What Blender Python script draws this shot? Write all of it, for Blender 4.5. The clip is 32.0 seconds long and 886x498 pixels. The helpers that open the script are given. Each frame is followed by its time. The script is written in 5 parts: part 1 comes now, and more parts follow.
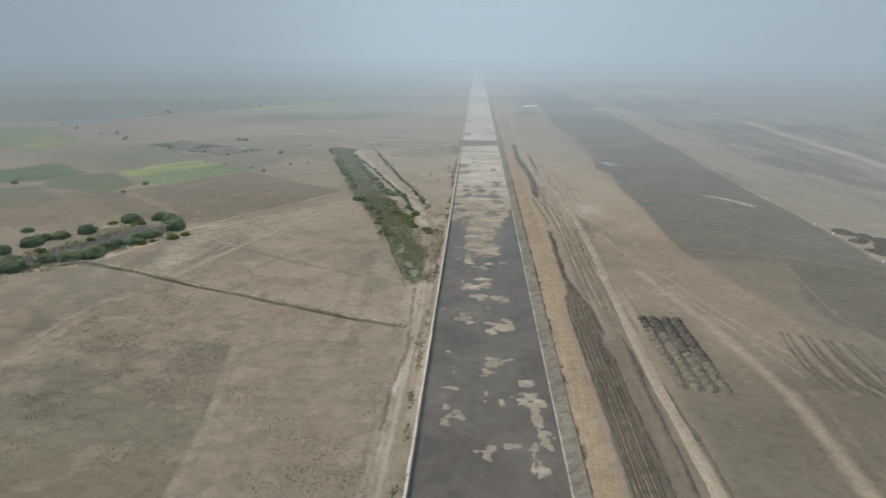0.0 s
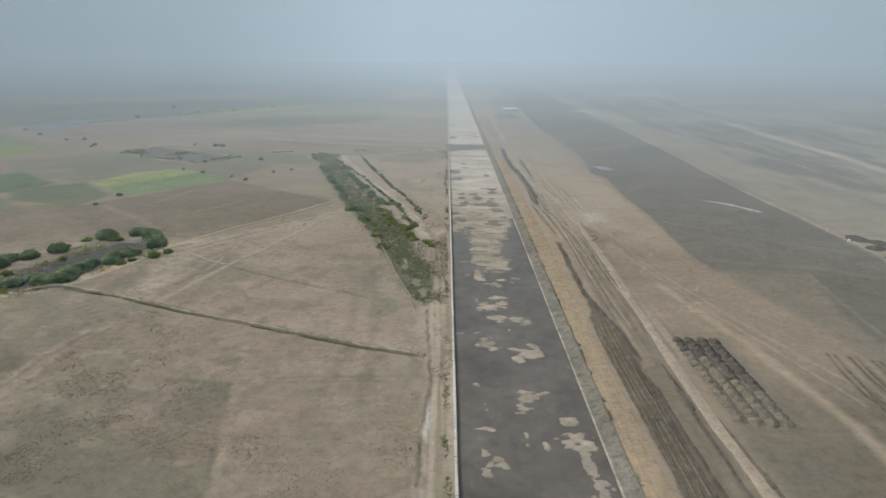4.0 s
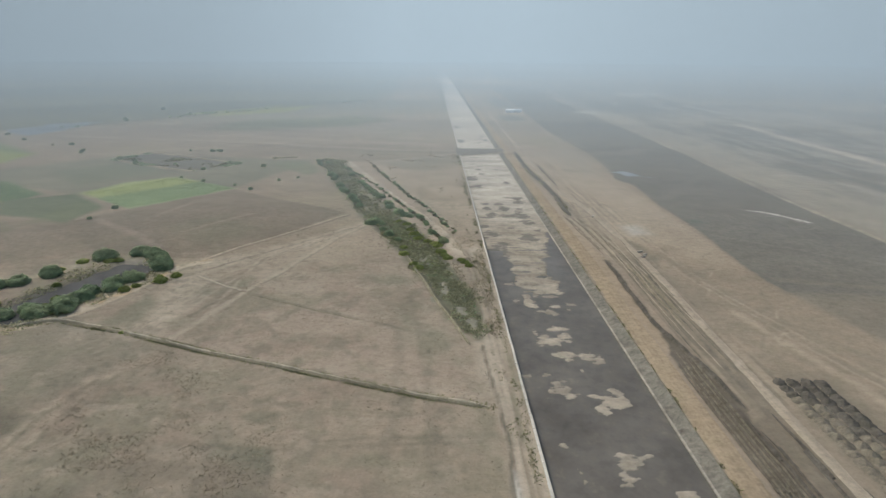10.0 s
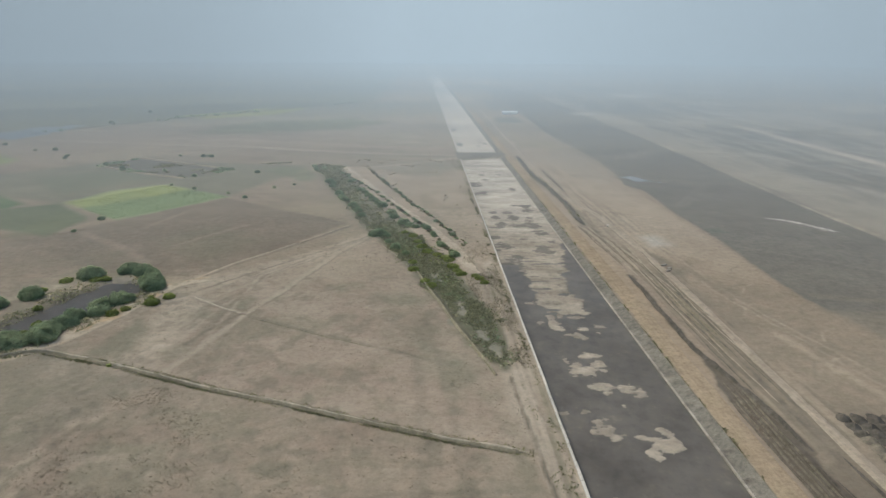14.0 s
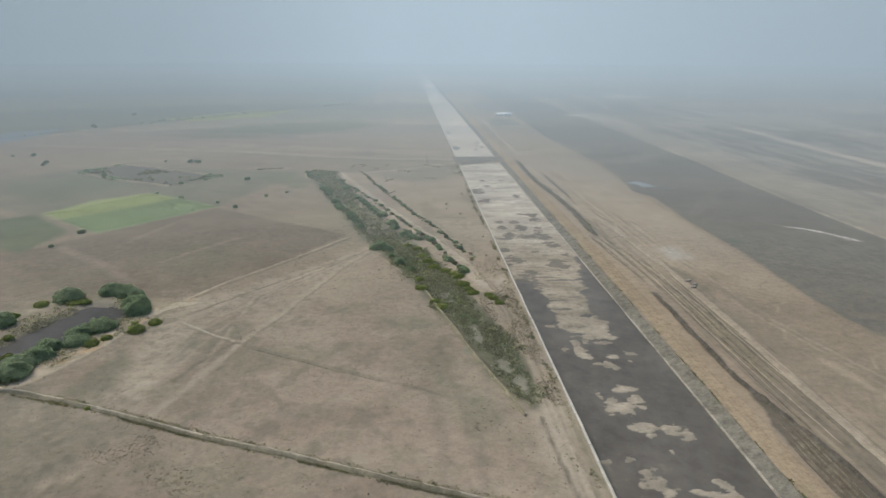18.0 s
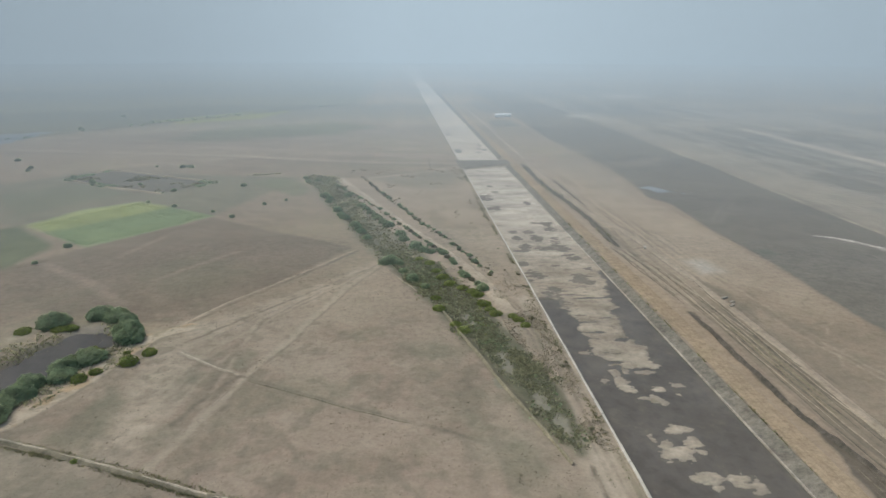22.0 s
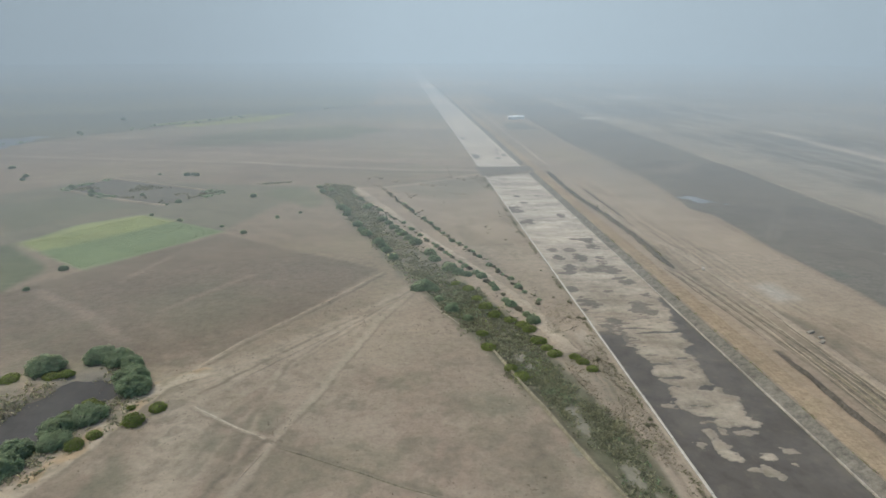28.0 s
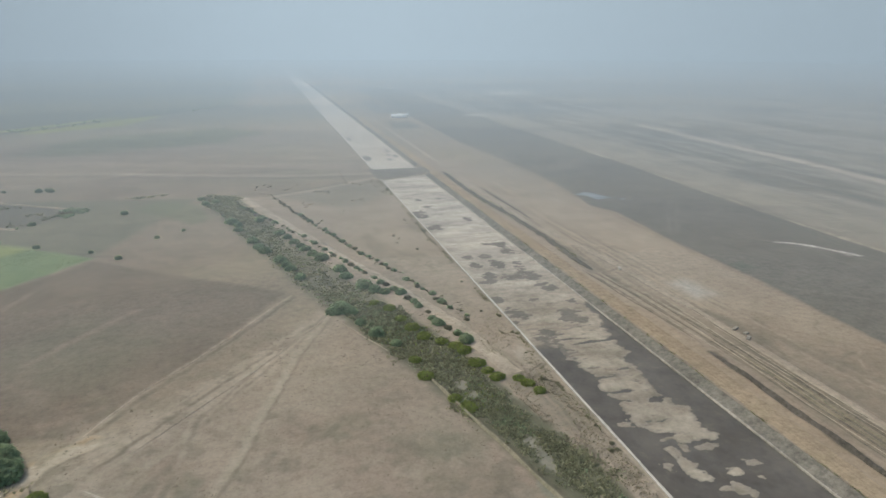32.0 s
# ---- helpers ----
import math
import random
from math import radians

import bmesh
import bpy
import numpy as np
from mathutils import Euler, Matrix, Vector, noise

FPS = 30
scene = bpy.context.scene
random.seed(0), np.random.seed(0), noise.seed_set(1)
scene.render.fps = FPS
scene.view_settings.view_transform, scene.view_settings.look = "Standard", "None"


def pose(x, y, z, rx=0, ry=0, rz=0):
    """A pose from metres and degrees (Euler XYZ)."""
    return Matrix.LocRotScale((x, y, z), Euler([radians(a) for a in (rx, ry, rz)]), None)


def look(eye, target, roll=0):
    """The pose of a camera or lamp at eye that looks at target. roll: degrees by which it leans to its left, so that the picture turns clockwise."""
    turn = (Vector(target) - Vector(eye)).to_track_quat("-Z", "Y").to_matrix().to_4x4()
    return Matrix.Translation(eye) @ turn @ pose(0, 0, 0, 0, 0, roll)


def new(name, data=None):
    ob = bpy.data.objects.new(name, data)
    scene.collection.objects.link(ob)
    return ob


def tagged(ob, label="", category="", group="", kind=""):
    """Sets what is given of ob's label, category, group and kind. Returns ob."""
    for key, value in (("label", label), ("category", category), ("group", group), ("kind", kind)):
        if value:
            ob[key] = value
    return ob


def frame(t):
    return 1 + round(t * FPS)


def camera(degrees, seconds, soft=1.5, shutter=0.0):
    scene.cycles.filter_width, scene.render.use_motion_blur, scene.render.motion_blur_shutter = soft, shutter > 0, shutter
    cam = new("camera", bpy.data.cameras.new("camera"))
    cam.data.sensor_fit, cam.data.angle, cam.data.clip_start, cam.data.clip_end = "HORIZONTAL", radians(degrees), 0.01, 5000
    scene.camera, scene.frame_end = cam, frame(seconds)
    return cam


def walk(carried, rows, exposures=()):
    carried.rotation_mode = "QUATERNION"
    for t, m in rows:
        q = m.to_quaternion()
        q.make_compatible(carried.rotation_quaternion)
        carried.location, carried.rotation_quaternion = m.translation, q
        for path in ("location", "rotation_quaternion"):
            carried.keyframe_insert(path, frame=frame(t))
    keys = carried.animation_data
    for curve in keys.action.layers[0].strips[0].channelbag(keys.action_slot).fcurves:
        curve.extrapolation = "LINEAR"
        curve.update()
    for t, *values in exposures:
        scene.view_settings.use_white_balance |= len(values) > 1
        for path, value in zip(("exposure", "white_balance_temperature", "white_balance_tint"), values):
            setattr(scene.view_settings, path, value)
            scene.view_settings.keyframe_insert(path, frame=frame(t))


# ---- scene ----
# Aerial view of a part-dry canal in a hazy plain. x to the right of the canal, y along it, z up.
cam = camera(70.2, 32.0, soft=1.5)
PATH = [
    (0, (0.04, 0.03, 79.99), (-4.67, 95.19, 49.61), 0.44),
    (1, (-3.25, 4.10, 79.95), (-6.99, 99.34, 49.68), 0.44),
    (2, (-6.75, 8.33, 79.90), (-9.16, 103.61, 49.64), 0.43),
    (2.5, (-8.58, 10.52, 79.88), (-10.45, 105.83, 49.67), 0.42),
    (4.5, (-16.14, 19.64, 79.79), (-16.26, 115.00, 49.68), 0.40),
    (5, (-17.97, 21.93, 79.76), (-18.09, 117.29, 49.66), 0.40),
    (6, (-21.53, 26.46, 79.69), (-21.77, 121.83, 49.63), 0.39),
    (7, (-24.99, 30.91, 79.61), (-25.24, 126.29, 49.56), 0.39),
    (8, (-28.35, 35.31, 79.53), (-28.31, 130.69, 49.49), 0.38),
    (9, (-31.48, 39.72, 79.45), (-30.60, 135.09, 49.38), 0.37),
    (10, (-34.24, 44.18, 79.39), (-32.42, 139.53, 49.29), 0.36),
    (11, (-36.65, 48.65, 79.37), (-33.90, 143.99, 49.31), 0.36),
    (12, (-38.83, 53.07, 79.40), (-35.61, 148.40, 49.37), 0.35),
    (13, (-40.87, 57.44, 79.47), (-37.70, 152.77, 49.45), 0.34),
    (13.5, (-41.83, 59.62, 79.51), (-38.55, 154.96, 49.51), 0.33),
    (15.5, (-45.28, 68.60, 79.66), (-40.81, 163.89, 49.68), 0.31),
    (16, (-46.13, 70.95, 79.68), (-41.47, 166.24, 49.72), 0.30),
    (17, (-47.87, 75.73, 79.73), (-42.82, 171.01, 49.78), 0.29),
    (18, (-49.71, 80.59, 79.78), (-44.27, 175.84, 49.84), 0.27),
    (19, (-51.68, 85.38, 79.86), (-45.84, 180.61, 49.92), 0.25),
    (20, (-53.73, 90.05, 79.96), (-47.41, 185.24, 49.97), 0.24),
    (21, (-55.80, 94.67, 80.06), (-49.04, 189.83, 50.07), 0.22),
    (22, (-57.78, 99.30, 80.13), (-50.96, 194.44, 50.11), 0.20),
    (23, (-59.63, 103.97, 80.16), (-52.90, 199.10, 50.09), 0.18),
    (24, (-61.46, 108.68, 80.18), (-54.91, 203.82, 50.09), 0.16),
    (25, (-63.37, 113.41, 80.18), (-56.95, 208.58, 50.14), 0.14),
    (25.5, (-64.37, 115.79, 80.18), (-57.93, 210.96, 50.14), 0.14),
    (27.5, (-68.77, 125.44, 80.25), (-62.01, 220.59, 50.23), 0.11),
    (28, (-69.98, 127.84, 80.29), (-63.11, 222.98, 50.26), 0.11),
    (28.5, (-71.22, 130.22, 80.35), (-64.28, 225.34, 50.28), 0.11),
    (29, (-72.49, 132.58, 80.42), (-63.26, 227.49, 50.30), 0.11),
    (29.5, (-73.77, 134.93, 80.51), (-62.19, 229.56, 50.31), 0.11),
    (30, (-75.06, 137.27, 80.61), (-61.91, 231.67, 50.35), 0.11),
    (30.5, (-76.33, 139.62, 80.73), (-61.97, 233.82, 50.39), 0.11),
    (31, (-77.57, 142.02, 80.87), (-59.66, 235.59, 50.45), 0.12),
    (31.5, (-78.78, 144.52, 81.03), (-57.08, 237.26, 50.55), 0.13),
    (32, (-79.93, 147.16, 81.21), (-54.52, 238.94, 50.70), 0.14),
]
walk(cam, [(t, look(eye, target, roll)) for t, eye, target, roll in PATH], exposures=[(0.0, 0.32, 6380, 6), (32.0, 0.32, 6380, 6)])

# ---- light ----
SUN_ELEV, SUN_ROT = radians(48), radians(-50)
world = bpy.data.worlds.new("world")
scene.world = world
world.use_nodes = True
wn = world.node_tree
sky = wn.nodes.new("ShaderNodeTexSky")
sky.sky_type = 'NISHITA'
sky.sun_disc = False
sky.sun_elevation, sky.sun_rotation = SUN_ELEV, SUN_ROT
sky.dust_density, sky.air_density, sky.ozone_density = 4.0, 1.2, 1.0
wn.links.new(sky.outputs[0], wn.nodes["Background"].inputs[0])
wn.nodes["Background"].inputs[1].default_value = 0.135

sun_data = bpy.data.lights.new("sun", 'SUN')
sun_data.energy, sun_data.angle, sun_data.color = 1.15, radians(14), (1.0, 0.95, 0.88)
sun = new("sun", sun_data)
sun_way = Vector((math.sin(SUN_ROT) * math.cos(SUN_ELEV), math.cos(SUN_ROT) * math.cos(SUN_ELEV), math.sin(SUN_ELEV)))
sun.matrix_world = look(sun_way * 500, (0, 0, 0))

# ---- materials ----


def mat_nodes(name):
    m = bpy.data.materials.new(name)
    m.use_nodes = True
    nt = m.node_tree
    return m, nt, nt.nodes["Principled BSDF"]


def noise_node(nt, scale, detail=4.0, rough=0.55, squash=None):
    geo = nt.nodes.new("ShaderNodeNewGeometry")
    n = nt.nodes.new("ShaderNodeTexNoise")
    n.inputs["Scale"].default_value = scale
    n.inputs["Detail"].default_value = detail
    n.inputs["Roughness"].default_value = rough
    if squash:
        mp = nt.nodes.new("ShaderNodeMapping")
        mp.inputs["Scale"].default_value = squash
        nt.links.new(geo.outputs["Position"], mp.inputs["Vector"])
        nt.links.new(mp.outputs[0], n.inputs["Vector"])
    else:
        nt.links.new(geo.outputs["Position"], n.inputs["Vector"])
    return n.outputs["Fac"]


def ramp_node(nt, fac, stops):
    r = nt.nodes.new("ShaderNodeValToRGB")
    els = r.color_ramp.elements
    while len(els) < len(stops):
        els.new(0.5)
    for e, (p, c) in zip(els, stops):
        e.position, e.color = p, (*c, 1)
    nt.links.new(fac, r.inputs[0])
    return r.outputs[0]


def mul_node(nt, a, b, fac=1.0):
    m = nt.nodes.new("ShaderNodeMix")
    m.data_type, m.blend_type = 'RGBA', 'MULTIPLY'
    m.inputs[0].default_value = fac
    nt.links.new(a, m.inputs[6])
    nt.links.new(b, m.inputs[7])
    return m.outputs[2]


def bump_node(nt, fac, bsdf, strength, dist):
    b = nt.nodes.new("ShaderNodeBump")
    b.inputs["Strength"].default_value = strength
    b.inputs["Distance"].default_value = dist
    nt.links.new(fac, b.inputs["Height"])
    nt.links.new(b.outputs[0], bsdf.inputs["Normal"])


def grey(v):
    return (v, v, v)


def soil_material(name, colour=None, big=0.25, fine=0.3, attr="", rough=0.95, bump=0.3, streak=0.0):
    """Dry earth: colour (own or from an attribute) with broad stains, clods and grit."""
    m, nt, b = mat_nodes(name)
    if attr:
        a = nt.nodes.new("ShaderNodeAttribute")
        a.attribute_name = attr
        base = a.outputs["Color"]
    else:
        rgb = nt.nodes.new("ShaderNodeRGB")
        rgb.outputs[0].default_value = (colour[0] * 0.97, colour[1], colour[2] * 0.98, 1)
        base = rgb.outputs[0]
    n1 = noise_node(nt, 0.045, 6, 0.62)
    n2 = noise_node(nt, 1.3, 5, 0.75)
    n3 = noise_node(nt, 0.42, 5, 0.68)
    blotch = noise_node(nt, 0.16, 4, 0.6)
    c = mul_node(nt, base, ramp_node(nt, n1, [(0.3, grey(1 - big)), (0.7, grey(1 + big * 0.7))]))
    c = mul_node(nt, c, ramp_node(nt, n3, [(0.3, (1 - fine * 0.8, 1 - fine * 0.8, 1 - fine * 0.82)), (0.5, grey(1.0)), (0.68, grey(1 + fine * 0.5))]))
    c = mul_node(nt, c, ramp_node(nt, n2, [(0.32, grey(1 - fine * 0.55)), (0.5, grey(1.0)), (0.68, grey(1 + fine * 0.4))]))
    c = mul_node(nt, c, ramp_node(nt, blotch, [(0.35, (0.94, 0.955, 0.93)), (0.5, grey(1.0)), (0.66, (1.05, 1.035, 1.02))]))
    if streak:
        lines_fac = noise_node(nt, 1.4, 4, 0.6, (1, 0.03, 1))
        c = mul_node(nt, c, ramp_node(nt, lines_fac, [(0.35, grey(1 - streak)), (0.6, grey(1 + streak * 0.5))]))
    nt.links.new(c, b.inputs["Base Color"])
    b.inputs["Roughness"].default_value = rough
    b.inputs["Specular IOR Level"].default_value = 0.15
    bump_node(nt, n2, b, bump, 0.15)
    return m


def leaf_material(name, stops):
    m, nt, b = mat_nodes(name)
    geo = nt.nodes.new("ShaderNodeNewGeometry")
    obj = nt.nodes.new("ShaderNodeObjectInfo")
    add = nt.nodes.new("ShaderNodeMath")
    add.operation = 'MULTIPLY_ADD'
    nt.links.new(obj.outputs["Random"], add.inputs[0])
    add.inputs[1].default_value = 0.45
    half = nt.nodes.new("ShaderNodeMath")
    half.operation = 'MULTIPLY'
    half.inputs[1].default_value = 0.55
    nt.links.new(geo.outputs["Random Per Island"], half.inputs[0])
    nt.links.new(half.outputs[0], add.inputs[2])
    col = ramp_node(nt, add.outputs[0], stops)
    col = mul_node(nt, col, ramp_node(nt, noise_node(nt, 0.5, 3), [(0.3, grey(0.75)), (0.7, grey(1.2))]))
    nt.links.new(col, b.inputs["Base Color"])
    b.inputs["Roughness"].default_value = 0.7
    b.inputs["Specular IOR Level"].default_value = 0.2
    lit, mix = nt.nodes.new("ShaderNodeBsdfTranslucent"), nt.nodes.new("ShaderNodeMixShader")
    nt.links.new(col, lit.inputs["Color"])
    mix.inputs[0].default_value = 0.5
    nt.links.new(b.outputs[0], mix.inputs[1])
    nt.links.new(lit.outputs[0], mix.inputs[2])
    nt.links.new(mix.outputs[0], nt.nodes["Material Output"].inputs["Surface"])
    return m


GROUND = soil_material("ground_soil", attr="soil", big=0.12, fine=0.2, bump=0.3)
SAND = soil_material("road_sand", (0.315, 0.24, 0.162), 0.15, 0.3, streak=0.09)
TRACK = soil_material("track_dust", (0.33, 0.27, 0.205), 0.15, 0.28, streak=0.1)
PALE = soil_material("path_pale", (0.385, 0.315, 0.238), 0.2, 0.3)
DARK = soil_material("dark_clods", (0.135, 0.116, 0.092), 0.2, 0.45, bump=0.9)
HEAP = soil_material("heap_soil", (0.172, 0.146, 0.112), 0.2, 0.5, bump=0.9)
HEAP_DARK = soil_material("heap_dark_soil", (0.105, 0.092, 0.076), 0.2, 0.5, bump=0.9)
BUND = soil_material("bund_earth", (0.215, 0.185, 0.13), 0.2, 0.4)
CONCRETE = soil_material("concrete_pale", (0.50, 0.455, 0.395), 0.15, 0.22, rough=0.85, bump=0.2)
KERB = soil_material("kerb_weathered", (0.37, 0.33, 0.275), 0.3, 0.45, rough=0.9, bump=0.4)
LINING = soil_material("lining_grey", (0.185, 0.166, 0.136), 0.25, 0.5, rough=0.9, bump=0.6)
WHITE = soil_material("white_sheet", (0.75, 0.75, 0.74), 0.06, 0.1, rough=0.6, bump=0.1)
# leaf green set paler than real foliage, haze lift painted into its colour
LEAF = leaf_material("leaf_green_hazed", [(0.0, (0.26, 0.33, 0.195)), (0.55, (0.31, 0.38, 0.22)), (1.0, (0.36, 0.41, 0.24))])
LEAF_DRY = leaf_material("leaf_olive", [(0.0, (0.21, 0.205, 0.13)), (0.6, (0.26, 0.25, 0.155)), (1.0, (0.31, 0.28, 0.18))])
LEAF_LIGHT = leaf_material("leaf_lime", [(0.0, (0.2, 0.25, 0.075)), (0.6, (0.26, 0.305, 0.09)), (1.0, (0.34, 0.36, 0.115))])
REED = leaf_material("reed_green", [(0.0, (0.25, 0.25, 0.15)), (0.45, (0.33, 0.325, 0.2)), (0.8, (0.38, 0.365, 0.225)), (1.0, (0.43, 0.39, 0.25))])
WEED = leaf_material("weed_green", [(0.0, (0.2, 0.205, 0.11)), (0.5, (0.25, 0.245, 0.14)), (1.0, (0.32, 0.3, 0.18))])
RIPE = leaf_material("crop_ripe", [(0.0, (0.33, 0.37, 0.16)), (0.6, (0.39, 0.42, 0.17)), (1.0, (0.45, 0.46, 0.2))])
SCRUB = leaf_material("scrub_olive", [(0.0, (0.27, 0.235, 0.165)), (0.5, (0.33, 0.29, 0.2)), (1.0, (0.39, 0.34, 0.24))])
TUFT = leaf_material("tuft_brown", [(0.0, (0.15, 0.132, 0.095)), (0.5, (0.195, 0.17, 0.12)), (1.0, (0.24, 0.21, 0.15))])
GRASS = leaf_material("grass_green", [(0.0, (0.16, 0.17, 0.085)), (0.6, (0.23, 0.225, 0.12)), (1.0, (0.33, 0.29, 0.17))])
CROP = leaf_material("crop_green", [(0.0, (0.24, 0.30, 0.17)), (0.6, (0.29, 0.345, 0.18)), (1.0, (0.36, 0.39, 0.18))])
BARK = soil_material("bark", (0.24, 0.2, 0.15), 0.2, 0.4)


def water_material(name, colour, rough, gloss=0.2):
    m, nt, b = mat_nodes(name)
    n = noise_node(nt, 0.05, 6, 0.65)
    c = ramp_node(nt, n, [(0.3, tuple(v * 0.75 for v in colour)), (0.7, tuple(v * 1.35 for v in colour))])
    c = mul_node(nt, c, ramp_node(nt, noise_node(nt, 0.3, 5, 0.6, (1, 0.8, 1)), [(0.36, (0.86, 0.87, 0.86)), (0.48, grey(1.0)), (0.6, (1.04, 1.03, 1.0)), (0.68, (1.22, 1.2, 1.14))]))
    nt.links.new(c, b.inputs["Base Color"])
    b.inputs["Roughness"].default_value = rough
    b.inputs["Specular IOR Level"].default_value = gloss
    b.inputs["IOR"].default_value = 1.33
    bump_node(nt, noise_node(nt, 1.2, 3), b, 0.08, 0.05)
    return m


WATER = water_material("water_turbid", (0.108, 0.097, 0.081), 0.35, 0.22)
POND = water_material("water_pond", (0.058, 0.057, 0.053), 0.4, 0.12)

FAR_WATER = water_material("water_blue_grey", (0.075, 0.1, 0.115), 0.4, 0.15)
PUDDLE = water_material("water_pale", (0.16, 0.175, 0.18), 0.45, 0.15)

# ---- numbers for the terrain ----
EDGE_L, EDGE_R, LINING_TOP = -11.35, 20.1, 23.3
WATER_Z = -1.0


def value_noise(x, y, size, seed):
    """Smooth noise from -1 to 1 with cells of the given size."""
    u, v = x / size, y / size
    i, j = np.floor(u).astype(np.int64), np.floor(v).astype(np.int64)
    f, g = u - i, v - j
    f, g = f * f * (3 - 2 * f), g * g * (3 - 2 * g)

    def h(a, b):
        k = (a * 374761393 + b * 668265263 + seed * 982451653) & 0x7FFFFFFF
        k = ((k ^ (k >> 13)) * 1274126177) & 0x7FFFFFFF
        return ((k ^ (k >> 16)) & 0xFFFF) / 32767.5 - 1

    return (h(i, j) * (1 - f) + h(i + 1, j) * f) * (1 - g) + (h(i, j + 1) * (1 - f) + h(i + 1, j + 1) * f) * g


def fbm(x, y, size, seed, octaves=4):
    s, a = 0, 1.0
    for k in range(octaves):
        s, a, size = s + a * value_noise(x, y, size, seed + 17 * k), a * 0.5, size * 0.5
    return s


def step(a, b, v):
    t = np.clip((v - a) / (b - a), 0, 1)
    return t * t * (3 - 2 * t)


def inside(x, y, pts):
    """Signed distance to a polygon, positive inside."""
    d, odd = np.full(x.shape, 1e9), np.zeros(x.shape, bool)
    for (ax, ay), (bx, by) in zip(pts, pts[1:] + pts[:1]):
        ex, ey = bx - ax, by - ay
        t = np.clip(((x - ax) * ex + (y - ay) * ey) / (ex * ex + ey * ey), 0, 1)
        d = np.minimum(d, np.hypot(x - ax - t * ex, y - ay - t * ey))
        with np.errstate(divide="ignore", invalid="ignore"):
            odd ^= ((ay > y) != (by > y)) & (x < ex * (y - ay) / (ey if ey else 1e-9) + ax)
    return np.where(odd, d, -d)


def off_line(x, y, pts):
    d = np.full(x.shape, 1e9)
    for (ax, ay), (bx, by) in zip(pts, pts[1:]):
        ex, ey = bx - ax, by - ay
        t = np.clip(((x - ax) * ex + (y - ay) * ey) / (ex * ex + ey * ey), 0, 1)
        d = np.minimum(d, np.hypot(x - ax - t * ex, y - ay - t * ey))
    return d


# silt bars in the shallow water, and muddy hollows in the dry bed: x, y, half width, half length
NEAR_BARS = [(-5.5, 158.8, .9, .9), (10.6, 155.3, 1.2, .7), (5.2, 149.2, 1.7, 1.2), (4.1, 146.5, 1.0, .9), (-4.7, 147.8, .4, 1.1), (-4.7, 150.5, .4, .6), (-4.8, 139.9, 2.3, 1.1), (-5.5, 130.9, 1.1, 1.2), (-3.1, 128.4, 1.2, 1.0), (-2.1, 126.2, 1.7, 1.3), (-5.6, 124.5, 1.3, 1.6), (-5.0, 127, .8, 2.0), (4.0, 134, .6, 1.0), (7.6, 133.4, .8, 1.1), (4.1, 137.6, .4, .9), (14.4, 143.5, 2.1, 1.9), (12.7, 134.4, 1.6, 2.8), (15.8, 134.3, 2.5, 5.0), (5.8, 153.7, 2.7, 2.3), (15.0, 108.7, 1.0, 2.4), (13.3, 109.1, .7, 2.0)]
SUNK_BARS = [(16.2, 127, 1.4, 3.2), (1.7, 114.2, .9, .5), (4.1, 113.2, 1.5, 2.7), (9.4, 115.7, 2.2, 1.1), (17, 119, 1.2, 4), (14.2, 115, .8, 3), (11.8, 237.5, 2.2, 1.3), (6.8, 244.6, 3.2, 1.2), (-6.3, 241, 1.2, 1.4)]
MID_BARS = [(-3.3, 215.5, 1.0, 1.8), (0, 209.2, 3.5, 2.6), (4.3, 217.9, 3.7, 1.9), (5.4, 213.8, 1.6, 4.2), (-1.2, 212.3, 1.3, 2.4), (2.5, 201, 3.6, 1.7), (9.2, 200, 2.6, 2.4), (11.3, 198.4, 2.1, 2.3), (3.3, 198.7, 1.0, 1.0), (-2.3, 184.7, 2.0, 1.8), (-1.6, 181.8, 2.7, 1.9), (-.5, 179.9, 1.5, 1.4), (6.6, 179, 2.3, 1.6), (9.1, 176.8, 3.5, 2.6), (11.7, 181.5, 1.2, 2.1), (6.4, 173.6, 1.5, 2.3), (11.3, 174.8, 1.7, 1.5), (-9.4, 189.5, 1.8, .7), (-3.7, 189.9, 1.3, .8), (4.7, 192.3, .6, .4)]
FAR_BARS = [(-1.7, 244.6, 1.4, 1.7), (-1.4, 240, 2.1, 2.6), (-1.1, 236.8, 2.0, 2.2), (1.8, 245.3, 1.2, 1.2), (1.7, 231.7, 1.5, 1.1), (4.6, 231.1, 1.6, 2.1), (6.8, 236, 1.4, 1.0), (10.6, 233.1, 1.0, .7), (-6, 256.7, 2.0, 1.5), (6.5, 248.3, 4.5, 2.1), (-.2, 249, 2.1, .6), (6.8, 253.8, 4.7, 3.0), (-2.8, 256.8, 1.3, 2.3), (-.1, 262.3, 3.3, 3.7), (9.6, 258.3, 2.6, 2.5)]
HOLLOWS = [(-8.5, 453.5, 4.2, 7.4), (-5.9, 427.9, 5.5, 4.4), (-1.1, 484.5, 1.5, 2.4), (-.2, 468.6, 2.1, 1.6), (10.7, 485.7, 1.6, 1.4), (13.4, 438.3, 2.1, 3.4), (8.5, 396.2, 2.4, 2.0), (14.4, 393.9, 3.0, 4.8), (13.1, 383.9, 2.3, 4.1), (-4.8, 380.5, 2.2, 2.4), (3, 380.3, 2.3, 2.6), (-4.4, 371, 2.1, 2.7), (3.7, 370.3, 2.7, 4.6), (12.1, 369.3, 1.3, 1.6), (-3.7, 356.2, 2.6, 4.5), (4, 354.1, 5.1, 3.5)]
